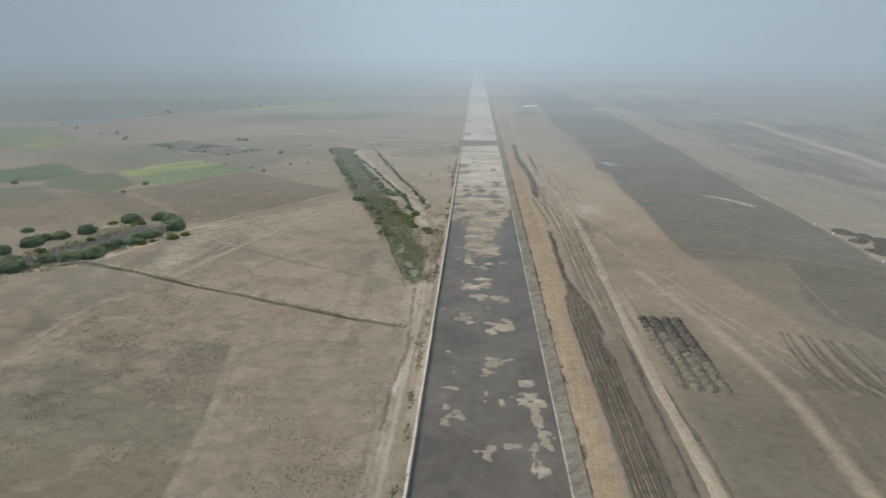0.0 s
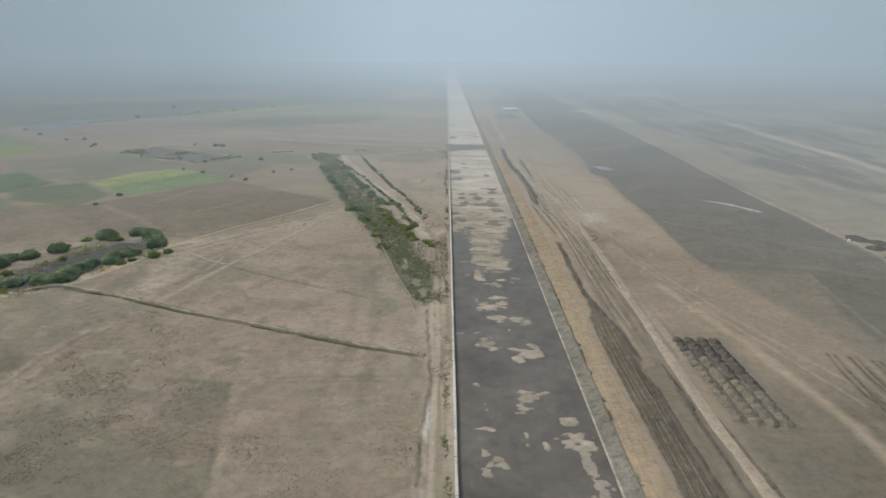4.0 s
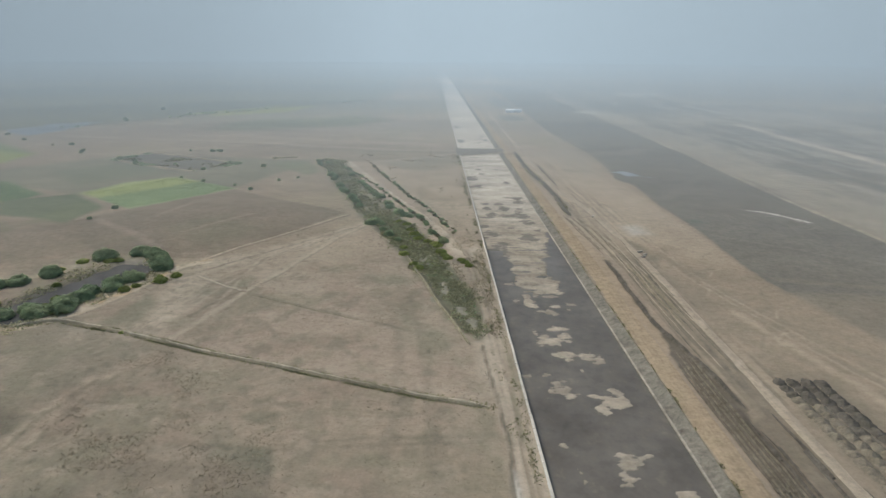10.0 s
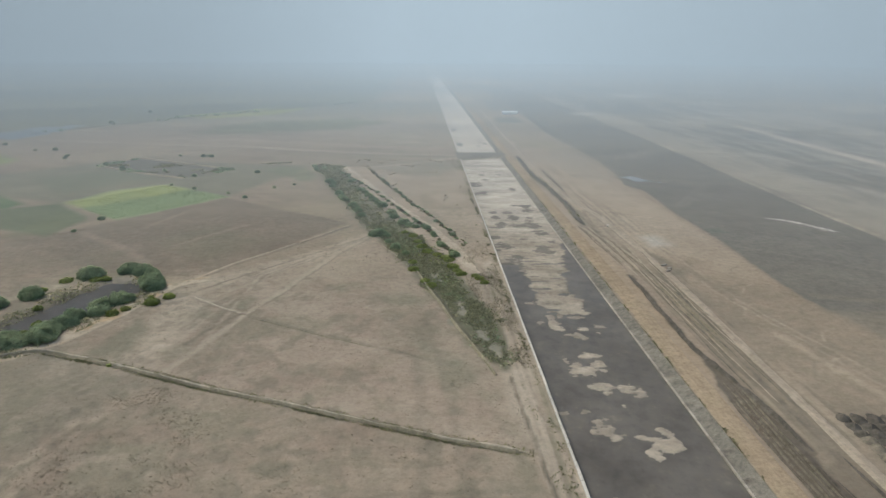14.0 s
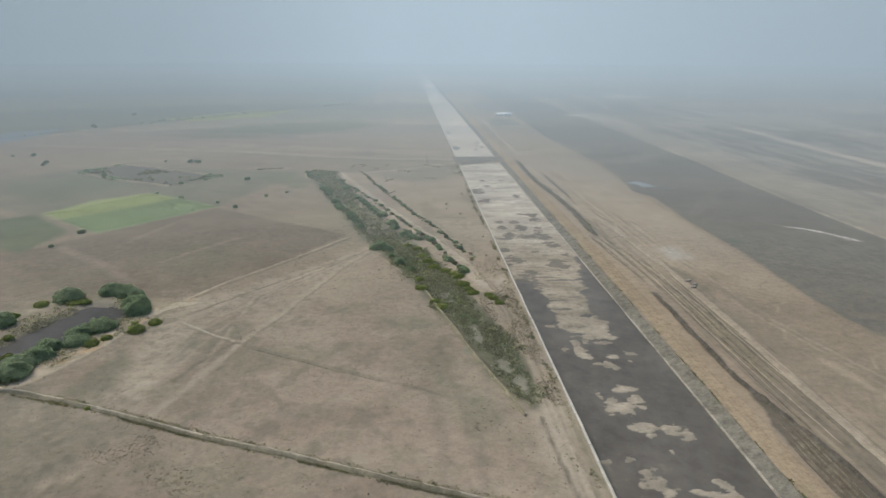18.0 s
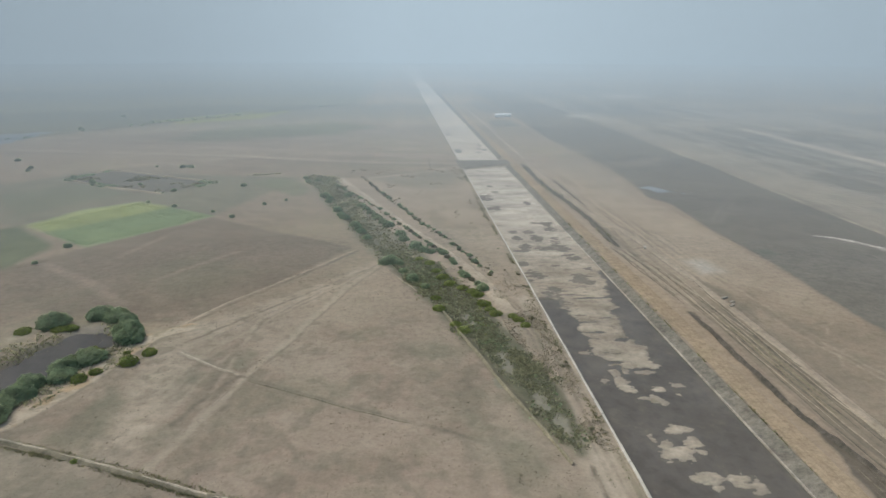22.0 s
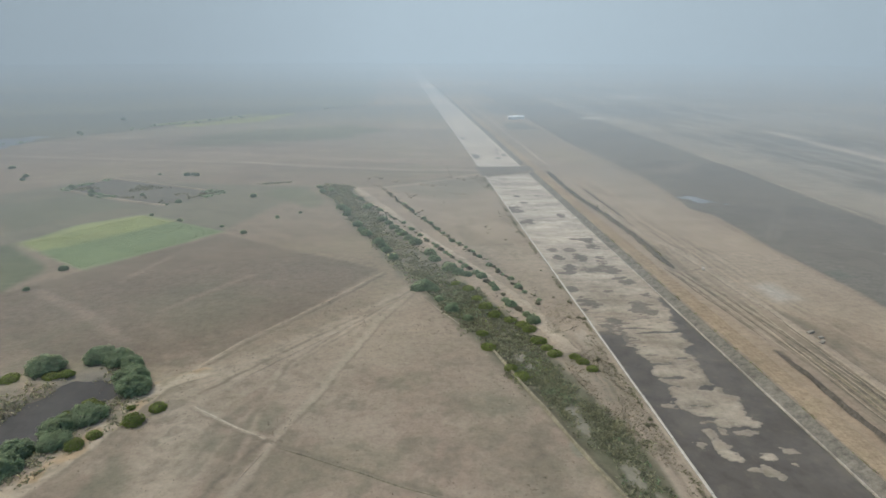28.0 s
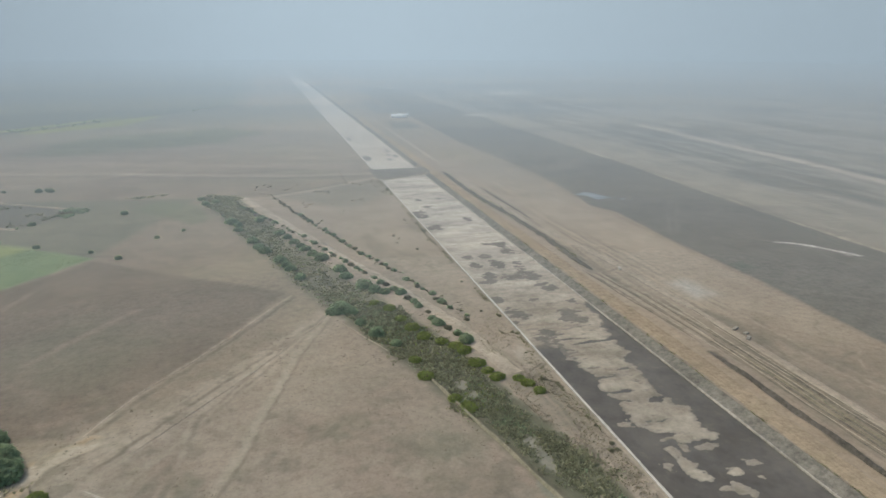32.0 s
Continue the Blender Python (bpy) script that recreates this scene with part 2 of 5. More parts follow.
NEAR_HOLLOWS = [(10.9, 356, 3.6, 7.6), (-6.1, 350.9, 3, 2.1), (11.5, 343.8, 2.5, 2.4), (13.7, 340.3, 2.9, 2.4), (-6.3, 296, 4.6, 7.2), (-6.9, 321.3, 3.5, 5), (9.2, 314.8, 3.9, 6.6), (16.5, 305.9, 1.3, 2.8), (-10.2, 314.2, 2.1, 2), (-2.6, 305.9, 2.1, 3.4), (-9, 334, 2, 2.4), (3, 331, 2.4, 1.4), (15.5, 327, 1.6, 2.4), (-9, 282, 2.6, 5)]


def dam(x, y):
    """1 on the earth crossing over the canal."""
    near = 546 + (x - EDGE_L) / (LINING_TOP - EDGE_L) * 16
    return step(near - 5, near, y) * (1 - step(578, 583, y))


def bed_level(x, y):
    """Height of the canal's silt and how wet it is: under water near by, a ragged bar in mid-stream further on, dry with muddy hollows beyond."""
    streak = fbm(x * 0.22, y, 2.6, 25, 4)
    ragged = 1.3 * fbm(x * 0.5, y, 5, 23, 4) + 1.5 * streak
    right = np.interp(y, [245, 254, 265, 269, 283, 287, 301, 313, 323, 345], [8.4, 11.2, 11, 10, 13, 13, 15.5, 17.6, 19, 40])
    left = np.interp(y, [249, 258, 266, 272, 281, 288, 296, 303], [-2, -2.6, -2.2, -3, -3.4, -4.6, -5, -40])
    d = np.minimum(np.minimum(x - left, right - x) + ragged, (y - 249) * 0.6 + ragged)
    s = np.clip(0.5 * d, -1.6, 0.75) + 0.22 * fbm(x * 0.5, y, 3, 9, 3)
    s = s - 0.9 * step(0.32, 0.7, fbm(x * 0.25, y, 1.8, 27, 4)) * (1 - step(300, 325, y))
    wx = x + 0.8 * fbm(x, y, 2.4, 21, 4)
    wy = y + 0.9 * fbm(x * 0.7, y, 2.2, 22, 4)
    torn = 0.85 * fbm(x * 0.6, y * 1.3, 1.5, 26, 4)
    for bars, top in ((NEAR_BARS, 0.95), (MID_BARS, 0.95), (FAR_BARS, 0.95), (SUNK_BARS, 0.22)):
        for bx, by, rx, ry in bars:
            q = ((wx - bx) / (rx * 1.05)) ** 2 + ((wy - by) / (ry * 1.05)) ** 2
            s = np.maximum(s, np.where(q < 3, np.minimum(0.9 - 0.9 * q + 0.8 * torn, top), -9))
    wet = np.zeros(s.shape)
    for bx, by, rx, ry in HOLLOWS + NEAR_HOLLOWS:
        q = ((wx - bx) / rx) ** 2 + ((wy - by) / ry) ** 2
        wet = np.maximum(wet, np.where(q < 3, step(-0.25, 0.3, 1 - q + 1.1 * torn + 0.5 * streak), 0))
    s = s * (1 - wet) + np.minimum(s, 0.12) * wet
    return WATER_Z + np.clip(0.14 * s, -0.3, 0.15), wet


POND_PTS = [(-178, 228), (-170, 243), (-163, 262), (-155, 279), (-145.7, 281), (-139.2, 271.6), (-141, 259), (-148, 246), (-152, 234), (-160, 222), (-178, 212), (-200, 200), (-218, 194), (-222, 204), (-200, 216)]
FAR_POND = [(-470, 690), (-455, 764), (-412, 782), (-404, 700), (-420, 655)]
SMALL_POND = [(91, 474), (96, 480), (101, 477), (109, 462), (119, 459), (111, 453), (104, 459), (97, 458)]
REED_PTS = [(-119, 516), (-97, 440), (-66, 342), (-45, 283), (-32.5, 243), (-25, 220), (-21, 206), (-17.5, 213), (-18.4, 237), (-24, 263.5), (-34.5, 311), (-54, 362), (-72, 412), (-101, 520)]
BUND_PTS = [(-20.7, 173.4), (-41.4, 180.5), (-72.0, 192.8), (-96, 202.2), (-124.6, 214.2), (-147, 222.8), (-160, 219)]


def gz(x, y):
    """Height of the ground."""
    x, y = np.asarray(x, float), np.asarray(y, float)
    calm = 0.25 + 0.75 * step(8, 40, np.maximum(EDGE_L - x, x - LINING_TOP))
    z = calm * (0.35 * fbm(x, y, 60, 1, 3) + 0.12 * fbm(x, y, 7, 2, 3))
    z = z - 0.55 * step(0, 9, inside(x, y, REED_PTS))
    jag = 1.5 * fbm(x, y, 5, 3, 3)
    z = z - 1.2 * step(-3, 4, inside(x, y, POND_PTS) + jag) - 0.7 * step(-2.5, 3, inside(x, y, SMALL_POND) + jag) - 1.2 * step(-8, 8, inside(x, y, FAR_POND) + 4 * jag)
    rough = step(31, 33, x) * (1 - step(46, 48, x)) * (1 - step(280, 300, y))
    z = z + rough * 0.16 * fbm(x * 2.2, y * 0.3, 3, 31, 3)
    slope = np.clip((x - EDGE_R) / (LINING_TOP - EDGE_R), 0, 1) * 1.15 + WATER_Z - 0.25
    trench = np.where(x > EDGE_R, slope, np.where(y < 552, WATER_Z - 0.5, WATER_Z + 0.1))
    cut = (x > EDGE_L) & (x < LINING_TOP)
    d = dam(x, y)
    return np.where(cut, trench * (1 - d) + 0.35 * d, z * (1 - 0.7 * d) + 0.3 * d * (np.abs(x - 5) < 40))


def g1(x, y):
    return float(gz(np.array([x]), np.array([y]))[0])


def lines(fine_from, fine_to, cell, grow_lo, grow, end_lo, end_hi, extra=()):
    v = list(np.arange(fine_from, fine_to + 1e-6, cell))
    c = cell
    while v[-1] < end_hi:
        c *= grow
        v.append(v[-1] + c)
    lo, c = [], cell
    at = fine_from
    while at > end_lo:
        c *= grow_lo
        at -= c
        lo.append(at)
    return np.array(sorted(set(np.round(lo + v + list(extra), 4))))


def grid_mesh(name, xs, ys, z):
    nx, ny = len(xs), len(ys)
    me = bpy.data.meshes.new(name)
    co = np.empty((ny, nx, 3), np.float32)
    co[..., 0], co[..., 1], co[..., 2] = xs[None], ys[:, None], z
    idx = np.arange(nx * ny).reshape(ny, nx)
    q = np.stack([idx[:-1, :-1], idx[:-1, 1:], idx[1:, 1:], idx[1:, :-1]], -1).reshape(-1, 4)
    quads_into(me, co.reshape(-1, 3), q)
    return me


def quads_into(me, co, q):
    q = np.asarray(q)
    k = q.shape[1]
    me.vertices.add(len(co))
    me.vertices.foreach_set("co", np.ascontiguousarray(co, np.float32).ravel())
    me.loops.add(q.size)
    me.loops.foreach_set("vertex_index", q.astype(np.int32).ravel())
    me.polygons.add(len(q))
    me.polygons.foreach_set("loop_start", np.arange(0, q.size, k, dtype=np.int32))
    me.polygons.foreach_set("use_smooth", np.ones(len(q), bool))
    me.update(calc_edges=True)


def part(name, me, material, parent=None, label=""):
    """Links a mesh (or a bmesh) as one object, under a thing if one is given."""
    if isinstance(me, bmesh.types.BMesh):
        bm, me = me, bpy.data.meshes.new(name)
        bm.to_mesh(me)
        bm.free()
    if not me.materials:
        me.materials.append(material)
    ob = new(name, me)
    ob.parent = parent
    if label:
        ob["label"] = label
    return ob


# ---- ground ----
xs = lines(-128, 100, 0.5, 1.024, 1.026, -4700, 4700, list(np.arange(-12, 24, 0.5)) + [EDGE_L - 0.01, EDGE_L, EDGE_R, LINING_TOP, LINING_TOP + 0.01])
ys = lines(88, 385, 0.5, 1.08, 1.02, -4700, 4700)
GX, GY = np.meshgrid(xs, ys)
GZ = gz(GX, GY)
ground_me = grid_mesh("ground", xs, ys, GZ)

soil = np.empty((*GX.shape, 3), np.float32)
WX, WY = GX + 0.4 * fbm(GX, GY, 3.5, 51, 3), GY + 0.4 * fbm(GX, GY, 3.5, 52, 3)
GRIT = 0.55 + 0.45 * step(-0.45, 0.35, fbm(GX, GY, 4, 55, 4))
HX, HY = GX + 14 * fbm(GX, GY, 90, 53, 4), GY + 14 * fbm(GX, GY, 90, 54, 4)


def lay(mask, colour):
    m = np.clip(mask, 0, 1)[..., None]
    soil[:] = soil * (1 - m) + np.array(colour, np.float32) * m


def part_of_grid(pts, pad):
    """The block of the ground's grid that holds the points, with a margin."""
    px, py = [p[0] for p in pts], [p[1] for p in pts]
    i0, i1 = np.searchsorted(xs, [min(px) - pad, max(px) + pad])
    j0, j1 = np.searchsorted(ys, [min(py) - pad, max(py) + pad])
    return slice(j0, j1), slice(i0, i1)


def blend(block, mask, colour):
    m = np.clip(mask, 0, 1)[..., None]
    soil[block] = soil[block] * (1 - m) + np.array(colour, np.float32) * m


def area(pts, colour, soft=1.5, warp=1, amount=1.0):
    x, y = ((GX, GY), (WX, WY), (HX, HY))[warp]
    b = part_of_grid(pts, soft + (1, 2, 45)[warp])
    blend(b, amount * step(-soft, soft, inside(x[b], y[b], pts)), colour)


def trace(pts, colour, width, soft=1.0, warp=1, amount=1.0):
    x, y = ((GX, GY), (WX, WY), (HX, HY))[warp]
    b = part_of_grid(pts, width / 2 + soft + (1, 2, 45)[warp])
    m = amount * (1 - step(width / 2 - soft * 0.5, width / 2 + soft, off_line(x[b], y[b], pts)))
    blend(b, m * GRIT[b] if width < 1.6 else m, colour)


TAN, BROWN, GREYB = (0.262, 0.216, 0.162), (0.215, 0.17, 0.127), (0.158, 0.145, 0.122)
MUD, SILT = (0.16, 0.145, 0.12), (0.315, 0.268, 0.208)
soil[:] = TAN
# broad drift of tone over the plain
lay(0.5 * step(-0.3, 0.9, fbm(GX, GY, 120, 61, 4)), BROWN)
lay(0.5 * step(0.1, 1.0, fbm(GX, GY, 70, 62, 4)), (0.25, 0.215, 0.15))
# far plain to both sides
lay(step(140, 210, GX) * 0.75, (0.235, 0.217, 0.185))
streak = fbm(GX, GY * 0.22, 38, 63, 4)
lay(step(150, 190, GX) * step(-0.1, 0.5, streak) * 0.7, GREYB)
lay(step(150, 190, GX) * step(0.35, 0.8, fbm(GX, GY * 0.2, 60, 64, 3)) * 0.5, (0.28, 0.255, 0.215))
lay(step(620, 1000, GY) * step(-0.2, 0.7, fbm(GX, GY, 260, 65, 4)) * 0.6 * (GX < 0), (0.16, 0.165, 0.12))
# land beyond the far road on the other bank of the plain
area([(-115, 1134), (-251, 960), (-361, 805), (-420, 713), (-700, 560), (-4700, 300), (-4700, 4700), (-100, 4700)], (0.15, 0.155, 0.115), 20, 2, 0.9)
area([(-345, 872), (-262, 985), (-200, 1000), (-227, 900), (-300, 845)], (0.25, 0.25, 0.09), 6, 1)
area([(-285, 715), (-265, 780), (-130, 858), (-97, 800), (-105, 722), (-200, 705)], (0.15, 0.155, 0.10), 14, 2, 0.8)
trace([(-115, 1134), (-251, 960), (-361, 805), (-420, 713)], (0.12, 0.115, 0.09), 10, 3)
# farmland on the left
area([(-330, 470), (-270, 540), (-120, 516), (-152, 415), (-236, 400), (-300, 430)], (0.20, 0.185, 0.135), 4)
area([(-150, 498), (-118, 460), (-110, 470), (-118, 500), (-140, 515)], (0.17, 0.175, 0.115), 4, 1, 0.7)
area([(-290, 470), (-250, 505), (-215, 470), (-250, 425)], (0.165, 0.17, 0.12), 5, 1, 0.7)
area([(-272, 517), (-256, 548), (-172, 501), (-195, 470), (-240, 494)], (0.165, 0.152, 0.12), 2)
area([(-176, 382), (-150, 411), (-78, 358), (-96, 326), (-115, 298), (-127, 282), (-165, 290), (-215, 330)], (0.196, 0.161, 0.122), 2)
area([(-160, 330), (-140, 352), (-112, 330), (-128, 300)], (0.18, 0.16, 0.115), 8, 1, 0.7)
area([(-476, 628), (-444, 631), (-345, 543), (-344, 483), (-378, 493), (-480, 540)], (0.17, 0.195, 0.10), 4)
area([(-400, 560), (-345, 543), (-344, 483), (-372, 500)], (0.23, 0.25, 0.105), 4)
area([(-400, 395), (-313, 405), (-301, 437), (-255, 400), (-264, 373), (-283, 364), (-400, 330)], (0.12, 0.16, 0.09), 2)
area([(-330, 330), (-272, 349), (-260, 358), (-226, 326), (-229, 307), (-330, 270)], (0.16, 0.175, 0.11), 3)
area([(-252, 352), (-225, 345), (-208, 334), (-206, 368), (-238, 402), (-270, 380)], (0.15, 0.16, 0.105), 2)
for k in range(11):
    t = k / 10
    trace([(-246 + 40 * t, 404 - 38 * t), (-262 + 44 * t, 388 - 42 * t)], (0.125, 0.13, 0.08), 1.0, 1.0, 0, 0.5)
area([(-229, 332), (-212, 340), (-203, 362), (-225, 385)], (0.155, 0.165, 0.10), 3, 1, 0.6)
area([(-236, 403), (-224, 433), (-200, 450), (-151, 415.5), (-190, 363)], (0.21, 0.255, 0.14), 1.2)
area([(-236, 403), (-224, 433), (-200, 450), (-180, 437), (-212, 396), (-222, 390)], (0.31, 0.335, 0.155), 3, 1, 0.9)
area([(-420, 280), (-250, 346), (-200, 335), (-175, 290), (-260, 250), (-420, 210)], (0.195, 0.16, 0.12), 6, 1, 0.7)
trace([(-171, 351), (-162, 380)], (0.25, 0.205, 0.155), 1.8, 1.5, 1, 0.7)
trace([(-147, 322), (-132, 344), (-125, 354)], (0.25, 0.205, 0.155), 1.8, 1.5, 1, 0.7)
trace([(-196, 343), (-172, 323), (-150, 300)], (0.26, 0.215, 0.165), 3, 2, 1, 0.7)
# near field on the left, with its darker stubble plots and tracks
area([(-300, 172), (-128, 172), (-20, 150), (-20, -200), (-300, -200)], (0.2, 0.17, 0.124), 14, 1, 0.45)
area([(-104, 161), (-67.5, 157), (-64, 137), (-60.5, 124), (-56, 86), (-56, -200), (-300, -200), (-140, 80), (-122, 140)], (0.158, 0.144, 0.105), 0.9, 0, 0.85)
area([(-99, 110), (-62, 108.4), (-48, 86), (-100, 80)], (0.18, 0.15, 0.10), 5, 1, 0.6)
trace([(-104, 161), (-67.5, 157)], (0.15, 0.13, 0.092), 1.1, 0.9, 1, 0.8)
trace([(-67.3, 157), (-64, 137), (-60.5, 124), (-56, 86)], (0.14, 0.122, 0.09), 0.7, 0.7, 1, 0.8)
trace([(-65.8, 157), (-62.3, 137), (-58.8, 124), (-54, 86)], (0.30, 0.25, 0.185), 1.2, 1.2, 1, 0.7)
area([(-147, 223), (-124, 213), (-107, 204), (-114, 196), (-123, 176), (-160, 180)], (0.205, 0.18, 0.135), 3, 1, 0.7)
area([(-180, 150), (-124, 150), (-126, 166), (-180, 175)], (0.165, 0.14, 0.10), 3, 1, 0.8)
# middle of the field paled, a haze lift painted into the soil colour
area([(-125, 262), (-66, 340), (-45, 283), (-22, 206), (-20, 172), (-120, 212)], (0.325, 0.264, 0.204), 4, 1, 0.6)
area([(-98, 246), (-63, 227), (-30, 200), (-24, 180), (-70, 194), (-100, 206), (-103, 233)], (0.285, 0.225, 0.172), 3, 1, 0.5)
area([(-46, 265), (-36, 235), (-27, 205), (-40, 205), (-56, 240), (-60, 265)], (0.21, 0.19, 0.14), 6, 1, 0.75)
area([(-118, 252), (-104, 262), (-96, 255), (-106, 236), (-120, 232)], (0.205, 0.185, 0.14), 5, 1, 0.7)
trace([(-124.5, 144), (-122.2, 172), (-113.5, 198.6)], (0.30, 0.248, 0.186), 4, 4, 1, 0.5)
trace([(-125, 140), (-90, 165), (-60, 170), (-30, 165)], (0.285, 0.235, 0.175), 8, 6, 1, 0.45)
for k in range(4):
    trace([(-128 + 3 * k, 141 + k), (-112 + 2 * k, 163 + 2 * k), (-95 + 2 * k, 178 - 2 * k), (-70, 186 - 4 * k)], ((0.2, 0.172, 0.128), (0.315, 0.265, 0.2))[k % 2], 0.5, 0.8, 1, 0.45)
for dy in (0, 1.6):
    trace([(-66.6, 157 + dy), (-46.6, 158.5 + dy * 1.8), (-24, 160 + dy)], (0.16, 0.135, 0.10), 0.6, 0.8, 1, 0.6)
    trace([(-66, 172 + dy), (-45, 169 + dy), (-30, 172 + dy)], (0.18, 0.15, 0.11), 0.6, 0.8, 1, 0.5)
trace([(-33, 140), (-34, 165), (-36, 200), (-38, 225)], (0.185, 0.155, 0.118), 2.2, 1.5, 1, 0.45)
trace([(-44, 150), (-42, 175), (-43, 205), (-47, 230)], (0.185, 0.155, 0.118), 2.2, 1.5, 1, 0.4)
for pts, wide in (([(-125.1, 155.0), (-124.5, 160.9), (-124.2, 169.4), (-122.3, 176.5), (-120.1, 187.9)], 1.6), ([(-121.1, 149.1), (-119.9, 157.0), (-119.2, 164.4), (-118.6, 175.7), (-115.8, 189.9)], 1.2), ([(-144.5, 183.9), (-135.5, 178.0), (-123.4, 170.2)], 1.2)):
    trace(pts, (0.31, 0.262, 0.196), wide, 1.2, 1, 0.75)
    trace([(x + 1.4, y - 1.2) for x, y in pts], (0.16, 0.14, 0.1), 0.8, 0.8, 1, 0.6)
area([(-142.1, 180.4), (-125.3, 169.4), (-126.3, 156.9)], (0.15, 0.133, 0.098), 2, 1, 0.8)
area([(-81.8, 161.4), (-67.6, 156.9), (-62.1, 133.1), (-76.5, 133.0)], (0.165, 0.152, 0.112), 3, 1, 0.6)
mottle = step(-200, -170, GX) * (1 - step(-21, -19, GX)) * (1 - step(260, 320, GY + 0.3 * (GX + 100)))
lay(step(0.0, 0.7, fbm(GX, GY, 17, 141, 5)) * mottle * 0.5, (0.2, 0.18, 0.128))
lay(step(0.1, 0.7, fbm(GX, GY, 13, 142, 5)) * mottle * 0.45, (0.235, 0.18, 0.138))
lay(step(0.25, 0.7, fbm(GX, GY, 5, 143, 4)) * mottle * 0.4, (0.165, 0.145, 0.108))
lay(step(0.3, 0.7, fbm(GX, GY, 6, 144, 4)) * mottle * 0.35, (0.31, 0.262, 0.2))
# tracks that fan out between the pond and the reed channel
FAN = [(-65.5, 333), (-78, 315), (-100.4, 292.6), (-116.1, 276.1), (-121.2, 263.2), (-120, 245), (-118.5, 229.7), (-121.2, 216.6)]
trace(FAN, (0.35, 0.29, 0.222), 8, 6, 1, 0.7)
lay((1 - step(3, 9, off_line(WX, WY, FAN))) * step(0.0, 0.5, fbm(GX, GY, 4, 85, 4)) * 0.55, (0.375, 0.315, 0.242))
lay((1 - step(3, 10, off_line(WX, WY, FAN))) * step(0.1, 0.6, fbm(GX, GY, 4, 86, 4)) * 0.5, (0.19, 0.165, 0.125))
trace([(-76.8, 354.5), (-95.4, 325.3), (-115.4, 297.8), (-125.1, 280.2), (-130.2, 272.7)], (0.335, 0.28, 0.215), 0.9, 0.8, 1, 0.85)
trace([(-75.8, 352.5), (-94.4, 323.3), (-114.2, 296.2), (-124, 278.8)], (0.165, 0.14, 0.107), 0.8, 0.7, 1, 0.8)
for k in range(3):
    trace([(-66 - k, 334), (-87.3 - 2 * k, 304 + 2 * k), (-104 - 2.5 * k, 283 + 2 * k), (-117 - 2 * k, 267 + k)], ((0.345, 0.29, 0.222), (0.175, 0.148, 0.112))[k % 2], 0.7, 0.7, 1, 0.75)
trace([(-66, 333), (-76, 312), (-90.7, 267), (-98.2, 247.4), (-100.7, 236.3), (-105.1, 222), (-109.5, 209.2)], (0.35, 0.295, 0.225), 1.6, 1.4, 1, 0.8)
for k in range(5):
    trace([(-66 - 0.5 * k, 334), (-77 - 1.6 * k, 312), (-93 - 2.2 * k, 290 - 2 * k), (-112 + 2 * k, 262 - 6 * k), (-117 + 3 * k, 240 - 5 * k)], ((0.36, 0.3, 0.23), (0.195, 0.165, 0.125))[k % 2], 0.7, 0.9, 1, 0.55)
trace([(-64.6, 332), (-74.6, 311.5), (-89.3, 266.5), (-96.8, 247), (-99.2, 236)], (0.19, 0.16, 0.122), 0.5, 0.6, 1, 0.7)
trace([(-99.6, 247.5), (-101.9, 243.2), (-106.4, 234), (-109.5, 226)], (0.165, 0.14, 0.107), 0.8, 0.7, 1, 0.75)
trace([(-64.5, 330), (-70.5, 315), (-76, 295)], (0.31, 0.255, 0.196), 3.5, 3, 1, 0.45)
trace([(-119.1, 261.4), (-109.8, 254.2), (-99.6, 247.5), (-80, 236.5), (-69.1, 230.7), (-55, 223.8), (-40, 215)], (0.175, 0.148, 0.112), 0.8, 0.8, 1, 0.8)
trace([(-119.6, 262.4), (-110.3, 255.3), (-100, 248.5)], (0.375, 0.315, 0.242), 0.7, 0.7, 1, 0.85)
trace([(-98.5, 246), (-101, 236)], (0.38, 0.32, 0.245), 0.6, 0.6, 1, 0.8)
area([(-129, 243.3), (-122.8, 237.5), (-121.7, 223), (-124.7, 216.8), (-134.8, 221.5)], (0.185, 0.17, 0.122), 2.5, 1, 0.7)
# pale sand outside the pond
SANDY = [(-122, 279), (-129.8, 272.9), (-134, 262), (-137, 250), (-140.3, 241), (-143.5, 234.7), (-147, 228), (-155, 219), (-180, 206), (-200, 192)]
trace(SANDY, (0.42, 0.35, 0.262), 4.6, 1.6, 1, 0.95)
lay((1 - step(1.2, 3.5, off_line(WX, WY, SANDY))) * step(0.1, 0.5, fbm(GX, GY, 3.5, 87, 4)) * 0.7, (0.25, 0.21, 0.15))
lay((1 - step(1.2, 3.5, off_line(WX, WY, SANDY))) * step(0.2, 0.6, fbm(GX, GY, 6, 88, 3)) * 0.6, (0.38, 0.26, 0.14))
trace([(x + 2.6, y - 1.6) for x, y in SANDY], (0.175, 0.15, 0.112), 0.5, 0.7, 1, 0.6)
trace([(-163, 288), (-170, 276), (-180, 262), (-186, 252)], (0.33, 0.29, 0.21), 2.5, 2, 1, 0.7)
trace([(-236, 404), (-192, 363), (-150, 414), (-120, 450)], (0.25, 0.215, 0.16), 1.3, 1.2, 1, 0.7)
